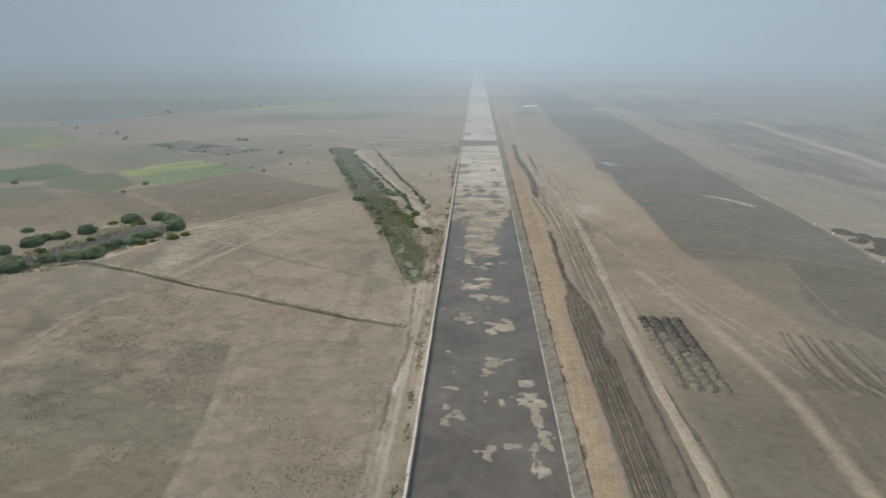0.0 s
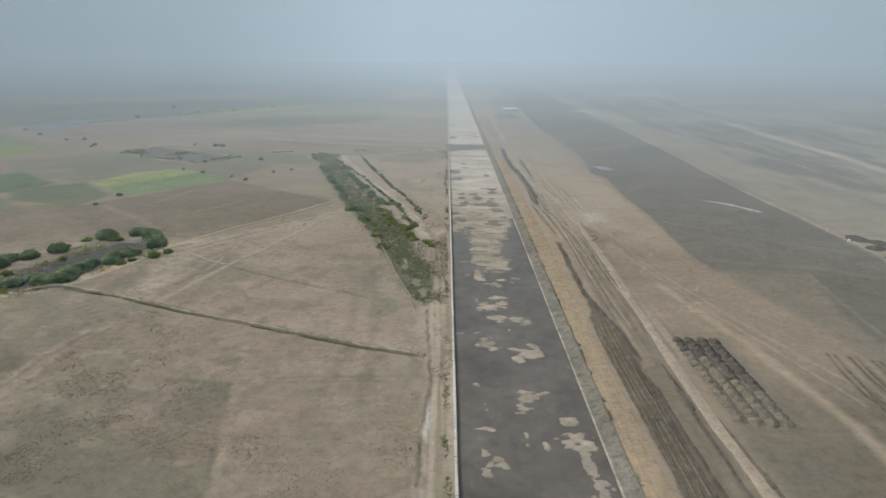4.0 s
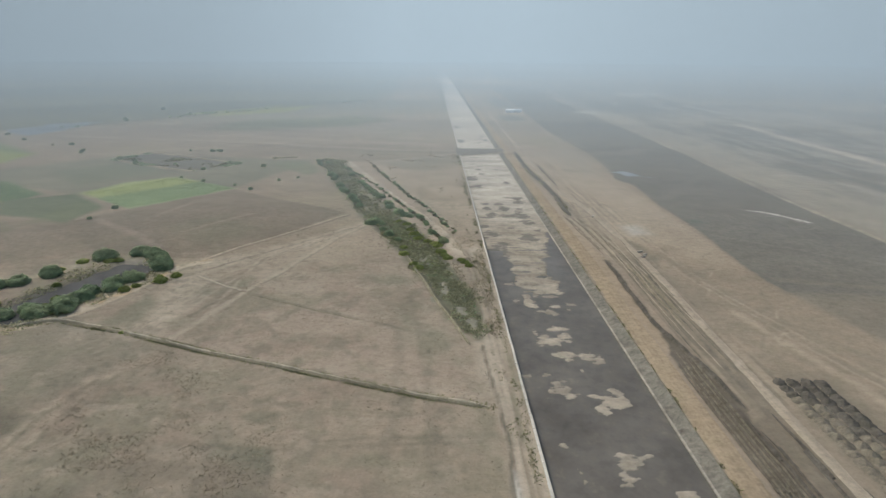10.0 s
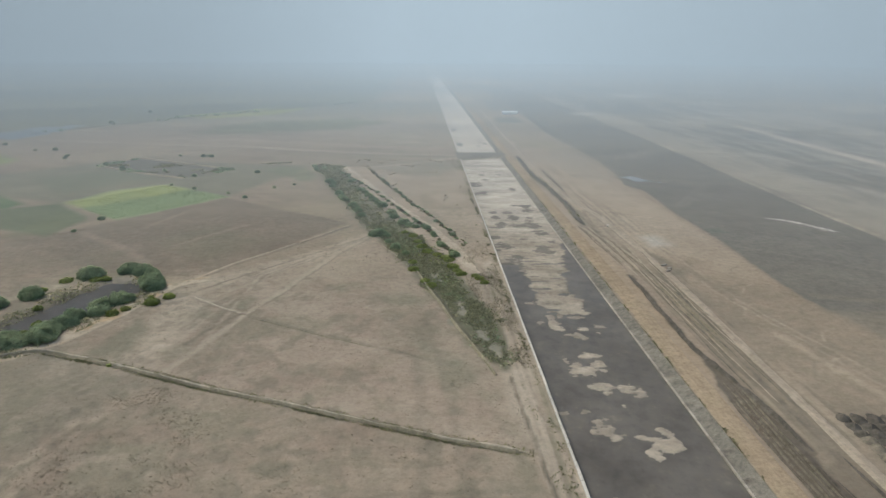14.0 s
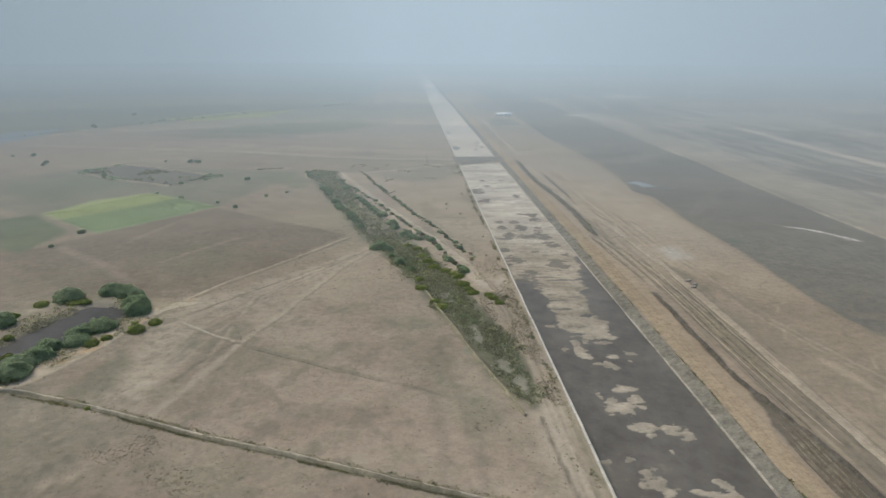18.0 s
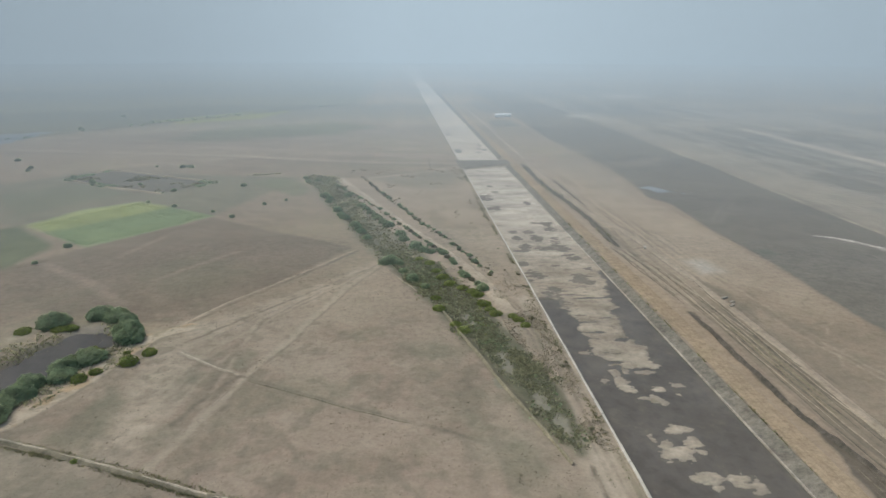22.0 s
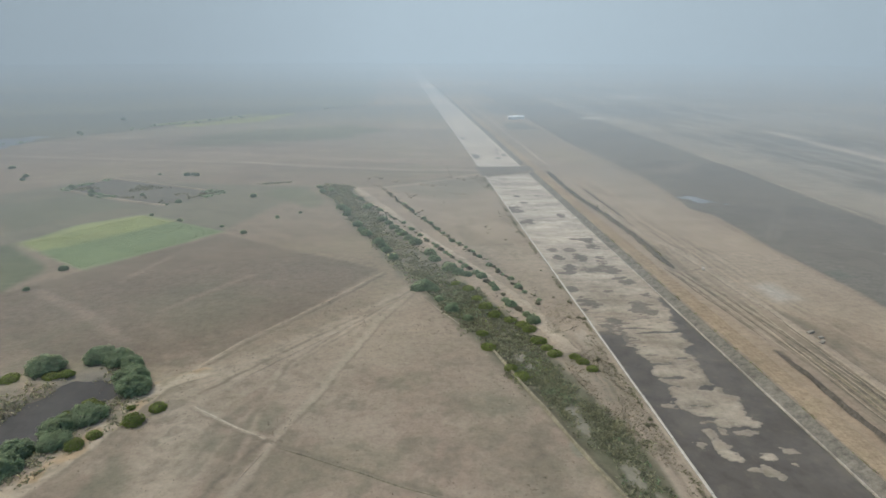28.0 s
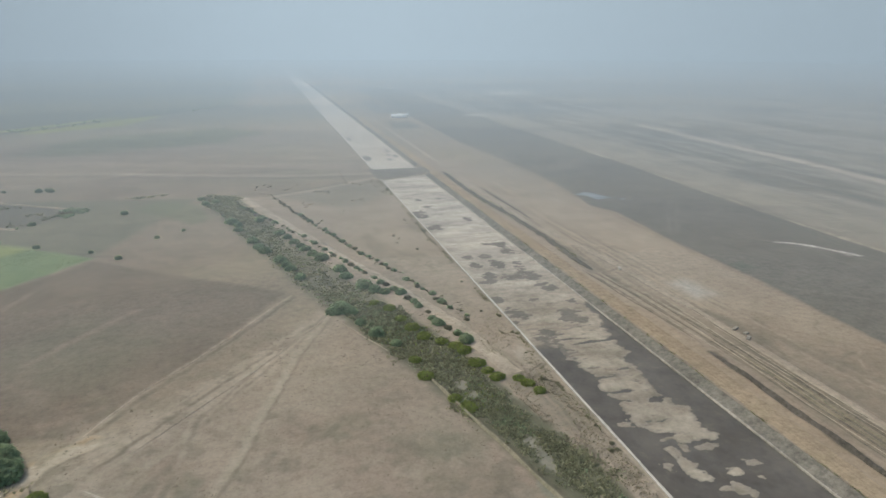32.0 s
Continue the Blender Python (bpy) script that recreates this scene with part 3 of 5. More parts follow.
# wet ground round the ponds and under the reeds
area(POND_PTS, (0.125, 0.115, 0.09), 4)
area([(-160, 282), (-141, 284), (-136, 270), (-144, 264), (-152, 272)], (0.23, 0.205, 0.165), 3, 1, 0.8)
area(REED_PTS, (0.128, 0.122, 0.083), 2.5)
area([(-119, 516), (-97, 440), (-66, 340), (-50, 330), (-44, 345), (-72, 412), (-101, 520)], (0.21, 0.187, 0.137), 4, 1, 0.85)
area([(-30, 225), (-24, 215), (-17, 215), (-18, 245), (-27, 270), (-36, 265)], (0.125, 0.122, 0.08), 3, 1, 0.8)
POOLS = [(-30, 254, 1.5, 5), (-29.5, 247, 1.8, 3), (-33.3, 239.5, 1.4, 3), (-24.5, 231, 1.6, 5), (-21.8, 221, 1.6, 5), (-37.4, 283, 1.6, 2.5), (-35.9, 277.5, 1.3, 2.5)]
for px, py, rx, ry in POOLS:
    lay(1 - step(0.75, 1.2, np.hypot((WX - px) / rx, (WY - py) / ry) + 0.35 * fbm(GX, GY, 3, 84, 3)), (0.235, 0.215, 0.165))
trace([(-43.6, 288), (-41.2, 278), (-38.8, 268), (-34.7, 253), (-32.5, 242.7), (-30.1, 233.8), (-26.1, 220)], (0.085, 0.08, 0.055), 0.7, 0.7, 1, 0.8)
area(SMALL_POND, (0.21, 0.2, 0.175), 5, 1, 0.8)
# sandy bank between the fields and the canal
BANK_LINE = [(-20, 205), (-19, 185), (-18.4, 170.7), (-17.8, 160), (-17.9, 152.6), (-18.9, 141), (-19.2, 133.9), (-19.2, 119.8), (-19, 90), (-19, -100)]
area([(EDGE_L, -200), (EDGE_L, 545), (-22, 545), (-79, 511), (-98, 513), (-72, 412), (-54, 362), (-34.5, 311), (-24, 263), (-17.5, 230), (-18.5, 205), (-18.7, 172), (-17.9, 159), (-19.6, 139), (-18.7, 120), (-18, -200)], (0.308, 0.253, 0.192), 1.2)
area([(-79, 508), (-22, 545), (-14, 540), (-14, 500), (-40, 470)], (0.225, 0.20, 0.155), 8, 1, 0.8)
trace([(-79, 511), (-62, 519), (-36, 535), (-14, 547)], (0.40, 0.335, 0.26), 2.0, 1.5, 1, 0.9)
trace([(-79, 513.5), (-62, 521.5), (-36, 537.5)], (0.15, 0.14, 0.10), 1.6, 1.5, 1, 0.8)
lay(step(0.1, 0.7, fbm(GX * 1.6, GY * 0.5, 7, 71, 4)) * step(-21, -18, GX) * (GX < EDGE_L) * (1 - step(300, 330, GY)) * 0.6, (0.38, 0.325, 0.255))
lay(step(-60, -40, GX) * (GX < EDGE_L) * step(0.0, 0.6, fbm(GX * 1.4, GY * 0.6, 8, 70, 4)) * step(225, 250, GY) * (1 - step(420, 480, GY)) * (GX > -18 - (GY - 225) * 0.17) * 0.5, (0.225, 0.195, 0.145))
lay(step(0.15, 0.6, fbm(GX * 2.2, GY * 0.4, 5, 72, 4)) * step(-20, -17, GX) * (GX < EDGE_L) * (1 - step(260, 300, GY)) * 0.5, (0.2, 0.17, 0.125))
area([(-18.2, 150), (-16.4, 150), (-16.6, 140), (-17.4, 133), (-18.8, 136)], (0.5, 0.46, 0.4), 0.9)
area([(-19, 200), (-16.6, 200), (-15.2, 186), (-17, 184)], (0.47, 0.415, 0.335), 1.2, 1, 0.8)
area([(-19.5, 118), (-17.2, 118), (-17, 100), (-16.5, 60), (-19.5, 60), (-19.5, 100)], (0.44, 0.385, 0.315), 1.5, 1, 0.8)
area([(-22, 208), (-16, 208), (-15, 190), (-19, 178), (-22, 190)], (0.37, 0.31, 0.24), 2, 1, 0.8)
for dx, tone in ((-14.2, 0.33), (-15.4, 0.19), (-16.4, 0.36), (-17.2, 0.18)):
    trace([(dx, -100), (dx - 0.4, 120), (dx, 150), (dx + 0.4, 175), (dx - 0.6, 230), (dx - 4, 290)], (tone, tone * 0.82, tone * 0.63), 0.5, 0.8, 1, 0.7)
rut = fbm(GX * 2.4, GY * 0.1, 5, 77, 4)
bank = step(-19.5, -18, GX) * (GX < EDGE_L) * (1 - step(255, 300, GY))
lay(step(0.05, 0.4, rut) * bank * 0.6, (0.37, 0.31, 0.24))
lay(step(0.1, 0.55, -rut) * bank * 0.6, (0.2, 0.18, 0.125))
trace(BANK_LINE, (0.12, 0.103, 0.078), 0.6, 0.6, 1, 0.9)
# works on the right bank
lay(step(21, 23.5, GX) * (1 - step(60, 66, GX)) * (1 - step(560, 620, GY)), (0.27, 0.218, 0.164))
area([(38, 345), (38.5, 230), (39.5, 172), (44, 168), (47, 180), (48, 345)], (0.235, 0.197, 0.148), 1.5)
lay(step(0.05, 0.5, fbm(GX * 1.3, GY * 0.7, 4, 74, 4)) * step(40, 41, GX) * (1 - step(47, 48, GX)) * step(170, 180, GY) * (1 - step(290, 320, GY)) * 0.55, (0.175, 0.15, 0.118))
for k in range(6):
    x0, y0 = 42.2 + 0.9 * (k % 3), 178 + 8 * k
    trace([(x0, y0), (x0 + 2.2, y0 + 2), (x0 + 3, y0 + 6), (x0 + 1.5, y0 + 10), (x0 - 0.6, y0 + 8)], (0.16, 0.138, 0.108), 0.4, 0.5, 1, 0.7)
area([(30, 196), (33.2, 210), (33.7, 245), (34.6, 282), (34, 330), (31, 350), (30, 350)], (0.31, 0.24, 0.167), 1.0, 1, 0.8)
area([(31, -100), (31, 150), (31.2, 172), (31.2, 197), (33.4, 209), (33.9, 245), (35, 281), (36.2, 281), (35.4, 245), (35.1, 218), (36.5, 206), (38.4, 188), (39, 171), (37.2, 165), (37, -100)], (0.128, 0.109, 0.085), 0.5)
area([(36.9, 166), (44, 170), (46.3, 150), (46, -100), (36.9, -100)], (0.175, 0.147, 0.111), 0.8)
lay(step(0.1, 0.5, fbm(GX * 2.0, GY * 0.08, 3, 73, 3)) * step(36, 37, GX) * (1 - step(45.5, 46.5, GX)) * (1 - step(160, 172, GY)) * 0.6, (0.15, 0.128, 0.1))
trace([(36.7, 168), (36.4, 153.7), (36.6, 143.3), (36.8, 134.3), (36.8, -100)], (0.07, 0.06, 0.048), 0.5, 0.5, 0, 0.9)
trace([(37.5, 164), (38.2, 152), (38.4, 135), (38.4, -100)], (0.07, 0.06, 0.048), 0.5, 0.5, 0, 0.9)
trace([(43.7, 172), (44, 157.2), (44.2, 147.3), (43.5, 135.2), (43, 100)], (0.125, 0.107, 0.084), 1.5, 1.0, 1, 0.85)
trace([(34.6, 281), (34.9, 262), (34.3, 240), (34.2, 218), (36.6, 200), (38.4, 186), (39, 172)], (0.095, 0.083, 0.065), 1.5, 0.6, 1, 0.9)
trace([(33.6, 560), (32, 477), (35.5, 428), (36.4, 387), (35.6, 349)], (0.14, 0.13, 0.1), 3.4, 1.5, 1, 0.85)
area([(50, 560), (50, 120), (70, 120), (100, 150), (106, 232), (86, 262), (87, 355), (80, 380), (80, 430), (76, 450), (60, 470), (52, 560)], (0.285, 0.232, 0.174), 2.5)
area([(44, 560), (60, 470), (76, 450), (86, 480), (88, 580)], (0.265, 0.228, 0.178), 8, 1, 0.8)
lay(step(0.1, 0.8, fbm(GX, GY * 0.6, 16, 75, 4)) * step(50, 54, GX) * (1 - step(84, 90, GX)) * (1 - step(480, 540, GY)) * 0.5, (0.24, 0.19, 0.142))
area([(48, 138), (66, 135), (72, 102), (72, -100), (48, -100)], (0.16, 0.152, 0.12), 6, 1, 0.9)
area([(66, 138), (88, 158), (112, 160), (125, -100), (70, -100)], (0.15, 0.131, 0.101), 10, 1, 0.9)
area([(54, 190), (68, 188), (68, 136), (52, 136)], (0.17, 0.145, 0.11), 4, 1, 0.7)
lay(step(37, 40, GX) * (1 - step(100, 110, GX)) * (1 - step(240, 350, GY)) * 0.45, (0.205, 0.168, 0.124))
lay(step(50, 54, GX) * (1 - step(112, 120, GX)) * (1 - step(140, 185, GY)) * 0.6, (0.138, 0.119, 0.09))
# works further off paled too, brightness of haze laid into the soil
lay(step(23, 30, GX) * (1 - step(84, 88, GX)) * step(250, 330, GY) * (1 - step(540, 640, GY)) * 0.4, (0.37, 0.302, 0.23))
trace([(62.9, 228.6), (72.6, 182.6), (78.2, 139.7), (75.6, 90)], (0.32, 0.262, 0.195), 2.2, 2, 1, 0.8)
trace([(66.9, 228.6), (78.6, 182.6), (84.2, 139.7), (82, 90)], (0.20, 0.168, 0.13), 1.0, 1, 1, 0.5)
for k in range(6):
    trace([(66 + 4 * k, 244 - 9 * k), (70 + 4 * k, 236 - 10 * k), (71 + 4.5 * k, 226 - 10 * k)], (0.22, 0.185, 0.14), 0.7, 1.0, 1, 0.6)
trace([(42.5, 381), (49, 382), (47.4, 351), (39.5, 347.5), (42.5, 381)], (0.15, 0.128, 0.1), 1.2, 0.8, 1, 0.9)
area([(41, 350), (46, 353), (48, 378), (44, 376)], (0.235, 0.2, 0.155), 1, 1, 0.7)
for k in range(5):
    trace([(33 + 1.2 * k, 347), (34.5 + 1.6 * k, 330 - k), (35.5 + 2 * k, 312), (37 + 2 * k, 296 + 3 * k)], ((0.14, 0.12, 0.094), (0.33, 0.275, 0.205))[k % 2], 0.6, 0.6, 1, 0.85)
rut = fbm(GX * 1.8, GY * 0.08, 6, 78, 4)
for k in range(5):
    trace([(76 + 1.3 * k, 178 - k), (79 + 1.6 * k, 160 - k), (83 + 2.4 * k, 140 + k)], (0.17, 0.148, 0.115), 0.45, 0.6, 1, 0.6)
for k in range(9):
    x0, y0 = 60 + 4.6 * (k % 5), 205 + 19 * (k // 2)
    trace([(x0, y0), (x0 + 3, y0 + 6), (x0 + 8, y0 + 8 + k % 3)], ((0.2, 0.17, 0.13), (0.345, 0.288, 0.215))[k % 2], 0.5, 0.7, 1, 0.6)
for k in range(4):
    trace([(53.5 + 2.2 * k, 400 - 8 * k), (56 + 1.5 * k, 340 - 4 * k), (60 + 2.5 * k, 262 - 6 * k), (74 + 3 * k, 196 - 4 * k), (86 + 3 * k, 150)], ((0.335, 0.28, 0.21), (0.215, 0.182, 0.14))[k % 2], 0.6, 0.7, 1, 0.55)
fine_rut = fbm(GX * 2.0 + 0.02 * GY, GY * 0.05, 3, 89, 3)
tracks = step(37, 38, GX) * (1 - step(50, 58, GX)) * step(165, 185, GY) * (1 - step(400, 460, GY))
lay(step(0.1, 0.35, fine_rut) * tracks * GRIT * 0.7, (0.15, 0.128, 0.1))
lay(step(0.15, 0.4, -fine_rut) * tracks * GRIT * 0.5, (0.33, 0.272, 0.2))
works = step(39, 40, GX) * (1 - step(50, 66, GX)) * step(200, 240, GY) * (1 - step(480, 540, GY))
lay(step(0.1, 0.6, rut) * works * 0.35, (0.345, 0.275, 0.2))
lay(step(0.1, 0.6, -rut) * works * 0.35, (0.175, 0.148, 0.115))
# dark fallow field and the tan road behind it
area([(112, 236), (97, 238), (89.5, 243), (87, 256), (87, 272), (87.5, 290), (89.5, 318), (89.5, 340), (88, 375), (90.5, 404), (91.5, 428), (85, 447), (89, 470), (91, 493), (93.5, 545), (88, 630), (86, 700), (90, 850), (98, 1500), (180, 1500), (175, 881), (172, 477), (165, 302), (163, 222)], GREYB, 1.0)
area([(93, 566), (112, 565), (150, 585), (136, 547), (106, 539), (90, 545)], (0.205, 0.182, 0.148), 8, 1, 0.7)
area([(60, 480), (76, 460), (86, 452), (92, 500), (94, 640), (84, 670), (70, 600)], (0.25, 0.215, 0.17), 9, 1, 0.5)
area([(88, 246), (106, 244), (130, 240), (164, 230), (166, -100), (104, -100), (104, 150), (101, 190), (94, 219)], (0.185, 0.162, 0.128), 3, 1, 0.85)
area([(121, 247), (121.5, 233), (113, 204), (111.5, 185), (120, 174), (140, 120), (164, 110), (164, 240)], (0.138, 0.129, 0.107), 2, 1, 0.85)
trace([(123, 247), (119, 215), (116, 190), (118, 168)], (0.3, 0.265, 0.205), 0.8, 1.0, 1, 0.35)
for k in range(11):
    trace([(92 + 1.7 * k, 176 - 0.6 * k), (90 + 1.8 * k, 166 - 1.2 * k), (89 + 2 * k, 154 - 1.2 * k), (90 + 2.4 * k, 143 - 0.8 * k)], ((0.085, 0.075, 0.06), (0.1, 0.088, 0.07), (0.26, 0.225, 0.175))[k % 3], 0.5, 0.6, 0, 0.95)
trace([(93, 258), (130, 248), (164, 228)], (0.2, 0.175, 0.14), 3, 3, 1, 0.6)
trace([(88, 320), (130, 285), (164, 262)], (0.19, 0.175, 0.148), 1.2, 1.4, 1, 0.7)
for dx in (0, 4.5):
    trace([(148 + dx, 461), (125 + dx, 433), (106 + dx, 405), (95 + dx, 388)], (0.2, 0.185, 0.155), 0.9, 1.2, 1, 0.6)
trace([(132, 363.6), (138, 359.5), (143.4, 354.5), (150.6, 337.8)], (0.6, 0.56, 0.5), 1.0, 1.2, 1, 0.95)
trace([(140, 356.5), (146, 348), (147, 340)], (0.5, 0.46, 0.4), 0.8, 1.6, 1, 0.7)
area([(92, 342), (98, 345), (99, 337), (91, 335)], (0.13, 0.135, 0.11), 2.5, 1, 0.8)
trace([(163, -60), (163.5, 245), (166, 302), (166, 405), (170, 495), (173, 608), (176, 881), (176, 1300)], (0.36, 0.305, 0.235), 1.4, 2)
area([(168, -60), (168, 245), (170, 400), (178, 620), (182, 900), (215, 900), (212, 600), (208, 458), (206, -60)], (0.27, 0.24, 0.193), 5, 1, 0.85)
lay(step(0.1, 0.6, fbm(GX, GY * 0.35, 24, 76, 4)) * step(205, 220, GX) * (1 - step(330, 420, GX)) * step(200, 300, GY) * (1 - step(900, 1200, GY)) * 0.6, (0.17, 0.162, 0.142))
lay(step(0.25, 0.6, fbm(GX * 1.2 + GY * 0.12, GY * 0.22, 13, 79, 3)) * step(205, 220, GX) * (1 - step(700, 1000, GX)) * step(200, 300, GY) * (1 - step(1100, 1500, GY)) * 0.5, (0.29, 0.265, 0.222))
lay(step(0.3, 0.65, fbm(GX * 1.2 + GY * 0.12, GY * 0.22, 15, 80, 3)) * step(180, 220, GX) * (1 - step(700, 1000, GX)) * step(200, 300, GY) * (1 - step(1100, 1500, GY)) * 0.5, (0.14, 0.135, 0.12))
for k in range(14):
    x0, y0 = 225 + 23 * (k % 7), 420 + 60 * (k // 7) + 35 * (k % 3)
    trace([(x0, y0), (x0 - 12 + 5 * (k % 4), y0 + 90), (x0 + 4, y0 + 190)], ((0.13, 0.128, 0.112), (0.3, 0.275, 0.235))[k % 2], 1.5 + k % 3, 3, 1, 0.5)
trace([(290, 380), (300, 480), (316, 765)], (0.37, 0.32, 0.26), 8, 4)
trace([(302, 380), (312, 480), (322, 600)], (0.14, 0.132, 0.115), 4, 3, 1, 0.8)
area([(50.5, 309), (55, 303), (57, 281), (54, 274), (52, 290)], (0.175, 0.152, 0.118), 1.6, 1, 0.7)
area([(56, 316), (56, 330), (64, 332), (65, 318)], (0.38, 0.35, 0.305), 5, 1, 0.7)
area([(68, 262), (61, 285), (55, 300), (58, 280), (62, 262)], (0.19, 0.158, 0.12), 3, 1, 0.6)
# parcels and bare patches far down the canal
area([(48, 800), (52, 868), (78, 868), (80, 800)], (0.13, 0.13, 0.115), 6, 1, 0.8)
area([(58, 960), (60, 1180), (90, 1180), (88, 960)], (0.15, 0.145, 0.13), 8, 1, 0.7)
area([(160, 905), (162, 925), (190, 922), (188, 902)], (0.42, 0.38, 0.32), 6, 1, 0.8)
area([(95, 1760), (100, 1840), (150, 1830), (140, 1750)], (0.46, 0.42, 0.37), 14, 1, 0.8)
area([(160, 1450), (162, 1500), (195, 1490), (190, 1445)], (0.44, 0.4, 0.34), 10, 1, 0.8)
area([(320, 1250), (330, 1330), (400, 1310), (395, 1235)], (0.4, 0.36, 0.3), 14, 1, 0.8)
trace([(370, 1060), (353, 1016), (360, 900)], (0.36, 0.32, 0.27), 7, 6, 1, 0.7)
area([(190, 930), (200, 1250), (330, 1200), (300, 900)], (0.16, 0.155, 0.138), 20, 2, 0.6)
for k in range(7):
    trace([(200 + 30 * k, 900 + 60 * (k % 3)), (206 + 34 * k, 1250 + 50 * (k % 2)), (215 + 40 * k, 1800)], ((0.3, 0.275, 0.235), (0.14, 0.135, 0.12))[k % 2], 7, 6, 2, 0.6)
# crossing and the roads that lead to it
trace([(-383, 649), (-200, 610), (-72, 571), (-10, 562), (28, 566)], (0.33, 0.272, 0.21), 5, 3, 1, 0.85)
trace([(-383, 641), (-200, 602), (-72, 563), (-14, 555)], (0.17, 0.15, 0.118), 2.5, 2, 1, 0.6)
trace([(-383, 700), (-200, 650), (-72, 606), (-14, 590)], (0.30, 0.24, 0.185), 10, 6, 1, 0.6)
for k in range(5):
    trace([(-420, 690 + 22 * k), (-150, 628 + 20 * k), (-14, 600 + 18 * k)], (0.2, 0.17, 0.13) if k % 2 else (0.3, 0.245, 0.19), 3, 3, 1, 0.45)
lay(dam(GX, GY) * (GX > EDGE_L - 3) * (GX < 26), (0.20, 0.178, 0.145))
# far canal bed beyond the crossing
lay((GX >= EDGE_L) * (GX <= EDGE_R + 0.3) * (GY > 580), (0.47, 0.415, 0.35))
lay((GX >= EDGE_L) * (GX <= EDGE_R + 0.3) * (GY > 580) * step(0.0, 0.8, fbm(GX * 0.3, GY, 26, 82, 4)) * 0.35, (0.34, 0.3, 0.245))
for px, py, rx, ry in [(-7.2, 631, 3.2, 11), (16, 637, 2, 5), (9, 621, 1.6, 4), (12, 643, 2, 4), (-6.8, 740, 3, 8), (15, 665, 1.6, 6)]:
    lay((1 - step(0.7, 1.2, np.hypot((GX - px) / rx, (GY - py) / ry) + 0.3 * fbm(GX, GY, 5, 81, 3))) * (GX > EDGE_L), (0.2, 0.19, 0.172))
del HX, HY

ca = ground_me.color_attributes.new("soil", 'FLOAT_COLOR', 'POINT')
rgba = np.ones((GX.size, 4), np.float32)
rgba[:, :3] = (soil).reshape(-1, 3) * np.array((0.985, 1.0, 0.975))
ca.data.foreach_set("color", rgba.ravel())
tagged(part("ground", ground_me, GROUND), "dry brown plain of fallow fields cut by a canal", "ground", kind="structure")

# ---- canal bed ----
bx, by = np.arange(EDGE_L, EDGE_R + 0.61, 0.3), np.concatenate([np.arange(-160, 86, 4.0), np.arange(86, 345, 0.35), np.arange(345, 556, 0.6)])
BX, BY = np.meshgrid(bx, by)
BZ, WET = bed_level(BX, BY)
BZ = BZ * (1 - dam(BX, BY)) - 0.6 * dam(BX, BY)
bed_me = grid_mesh("canal_bed", bx, by, BZ)
dry = step(-0.015, 0.03, BZ - WATER_Z)[..., None]
# silt turns paler and greyer down the canal, haze lift painted in
silt = np.array(SILT) + np.array((0.125, 0.12, 0.115)) * step(300, 440, BY)[..., None]
silt = silt * (1 + 0.22 * np.clip(fbm(BX * 0.25, BY, 3.5, 28, 4), -1, 1) + 0.1 * np.clip(fbm(BX, BY, 1.2, 29, 2), -1, 1))[..., None]
damp = np.maximum(step(-0.2, 0.6, fbm(BX * 0.4, BY * 0.9, 7, 83, 4)) * 0.5 * (1 - step(0.04, 0.13, BZ - WATER_Z)), 0.9 * (1 - step(0.03, 0.11, BZ - WATER_Z)))[..., None]
silt = silt * (1 - damp) + np.array((0.27, 0.232, 0.186)) * damp
silt = silt * (1 - 0.85 * WET[..., None]) + np.array((0.17, 0.15, 0.13)) * 0.85 * WET[..., None]
rgba = np.ones((BX.size, 4), np.float32)
rgba[:, :3] = (np.array(MUD) * (1 - dry) + silt * dry).reshape(-1, 3) * np.array((0.98, 1.0, 0.98))
bed_me.color_attributes.new("soil", 'FLOAT_COLOR', 'POINT').data.foreach_set("color", rgba.ravel())
tagged(part("canal_bed", bed_me, GROUND), "tan silt bed of the canal, partly dry with puddles", "canal bed", kind="structure")

# ---- water ----


def sheet(name, pts, z, material, label):
    bm = bmesh.new()
    bm.faces.new([bm.verts.new((x, y, z)) for x, y in pts])
    return tagged(part(name, bm, material), label, "water", kind="structure")


sheet("canal_water", [(EDGE_L, -300), (EDGE_R + 0.6, -300), (EDGE_R + 0.6, 545), (EDGE_L, 545)], WATER_Z, WATER, "dull grey-brown shallow water with silt bars in the canal")


def grown(pts, k):
    cx, cy = sum(p[0] for p in pts) / len(pts), sum(p[1] for p in pts) / len(pts)
    return [(cx + (x - cx) * k, cy + (y - cy) * k) for x, y in pts]


sheet("pond_water", grown(POND_PTS, 1.04), g1(-150, 268) + 0.4, POND, "dark still pond ringed by shrubs")
sheet("far_pond_water", grown(FAR_POND, 1.15), g1(-435, 730) + 0.45, FAR_WATER, "blue-grey pond at the edge of far fields")
sheet("small_pond_water", grown(SMALL_POND, 1.2), g1(101, 467) + 0.28, PUDDLE, "shallow pale puddle on the fallow field")
# ---- canal edges ----


def box_bm(sx, sy, sz, bevel=0.03):
    bm = bmesh.new()
    bmesh.ops.create_cube(bm, size=1.0)
    bmesh.ops.scale(bm, vec=(sx, sy, sz), verts=bm.verts)
    if bevel:
        bmesh.ops.bevel(bm, geom=list(bm.edges), offset=bevel, segments=1, affect='EDGES')
    return bm


def mesh_of(name, bm, material):
    me = bpy.data.meshes.new(name)
    bm.to_mesh(me)
    bm.free()
    me.materials.append(material)
    return me


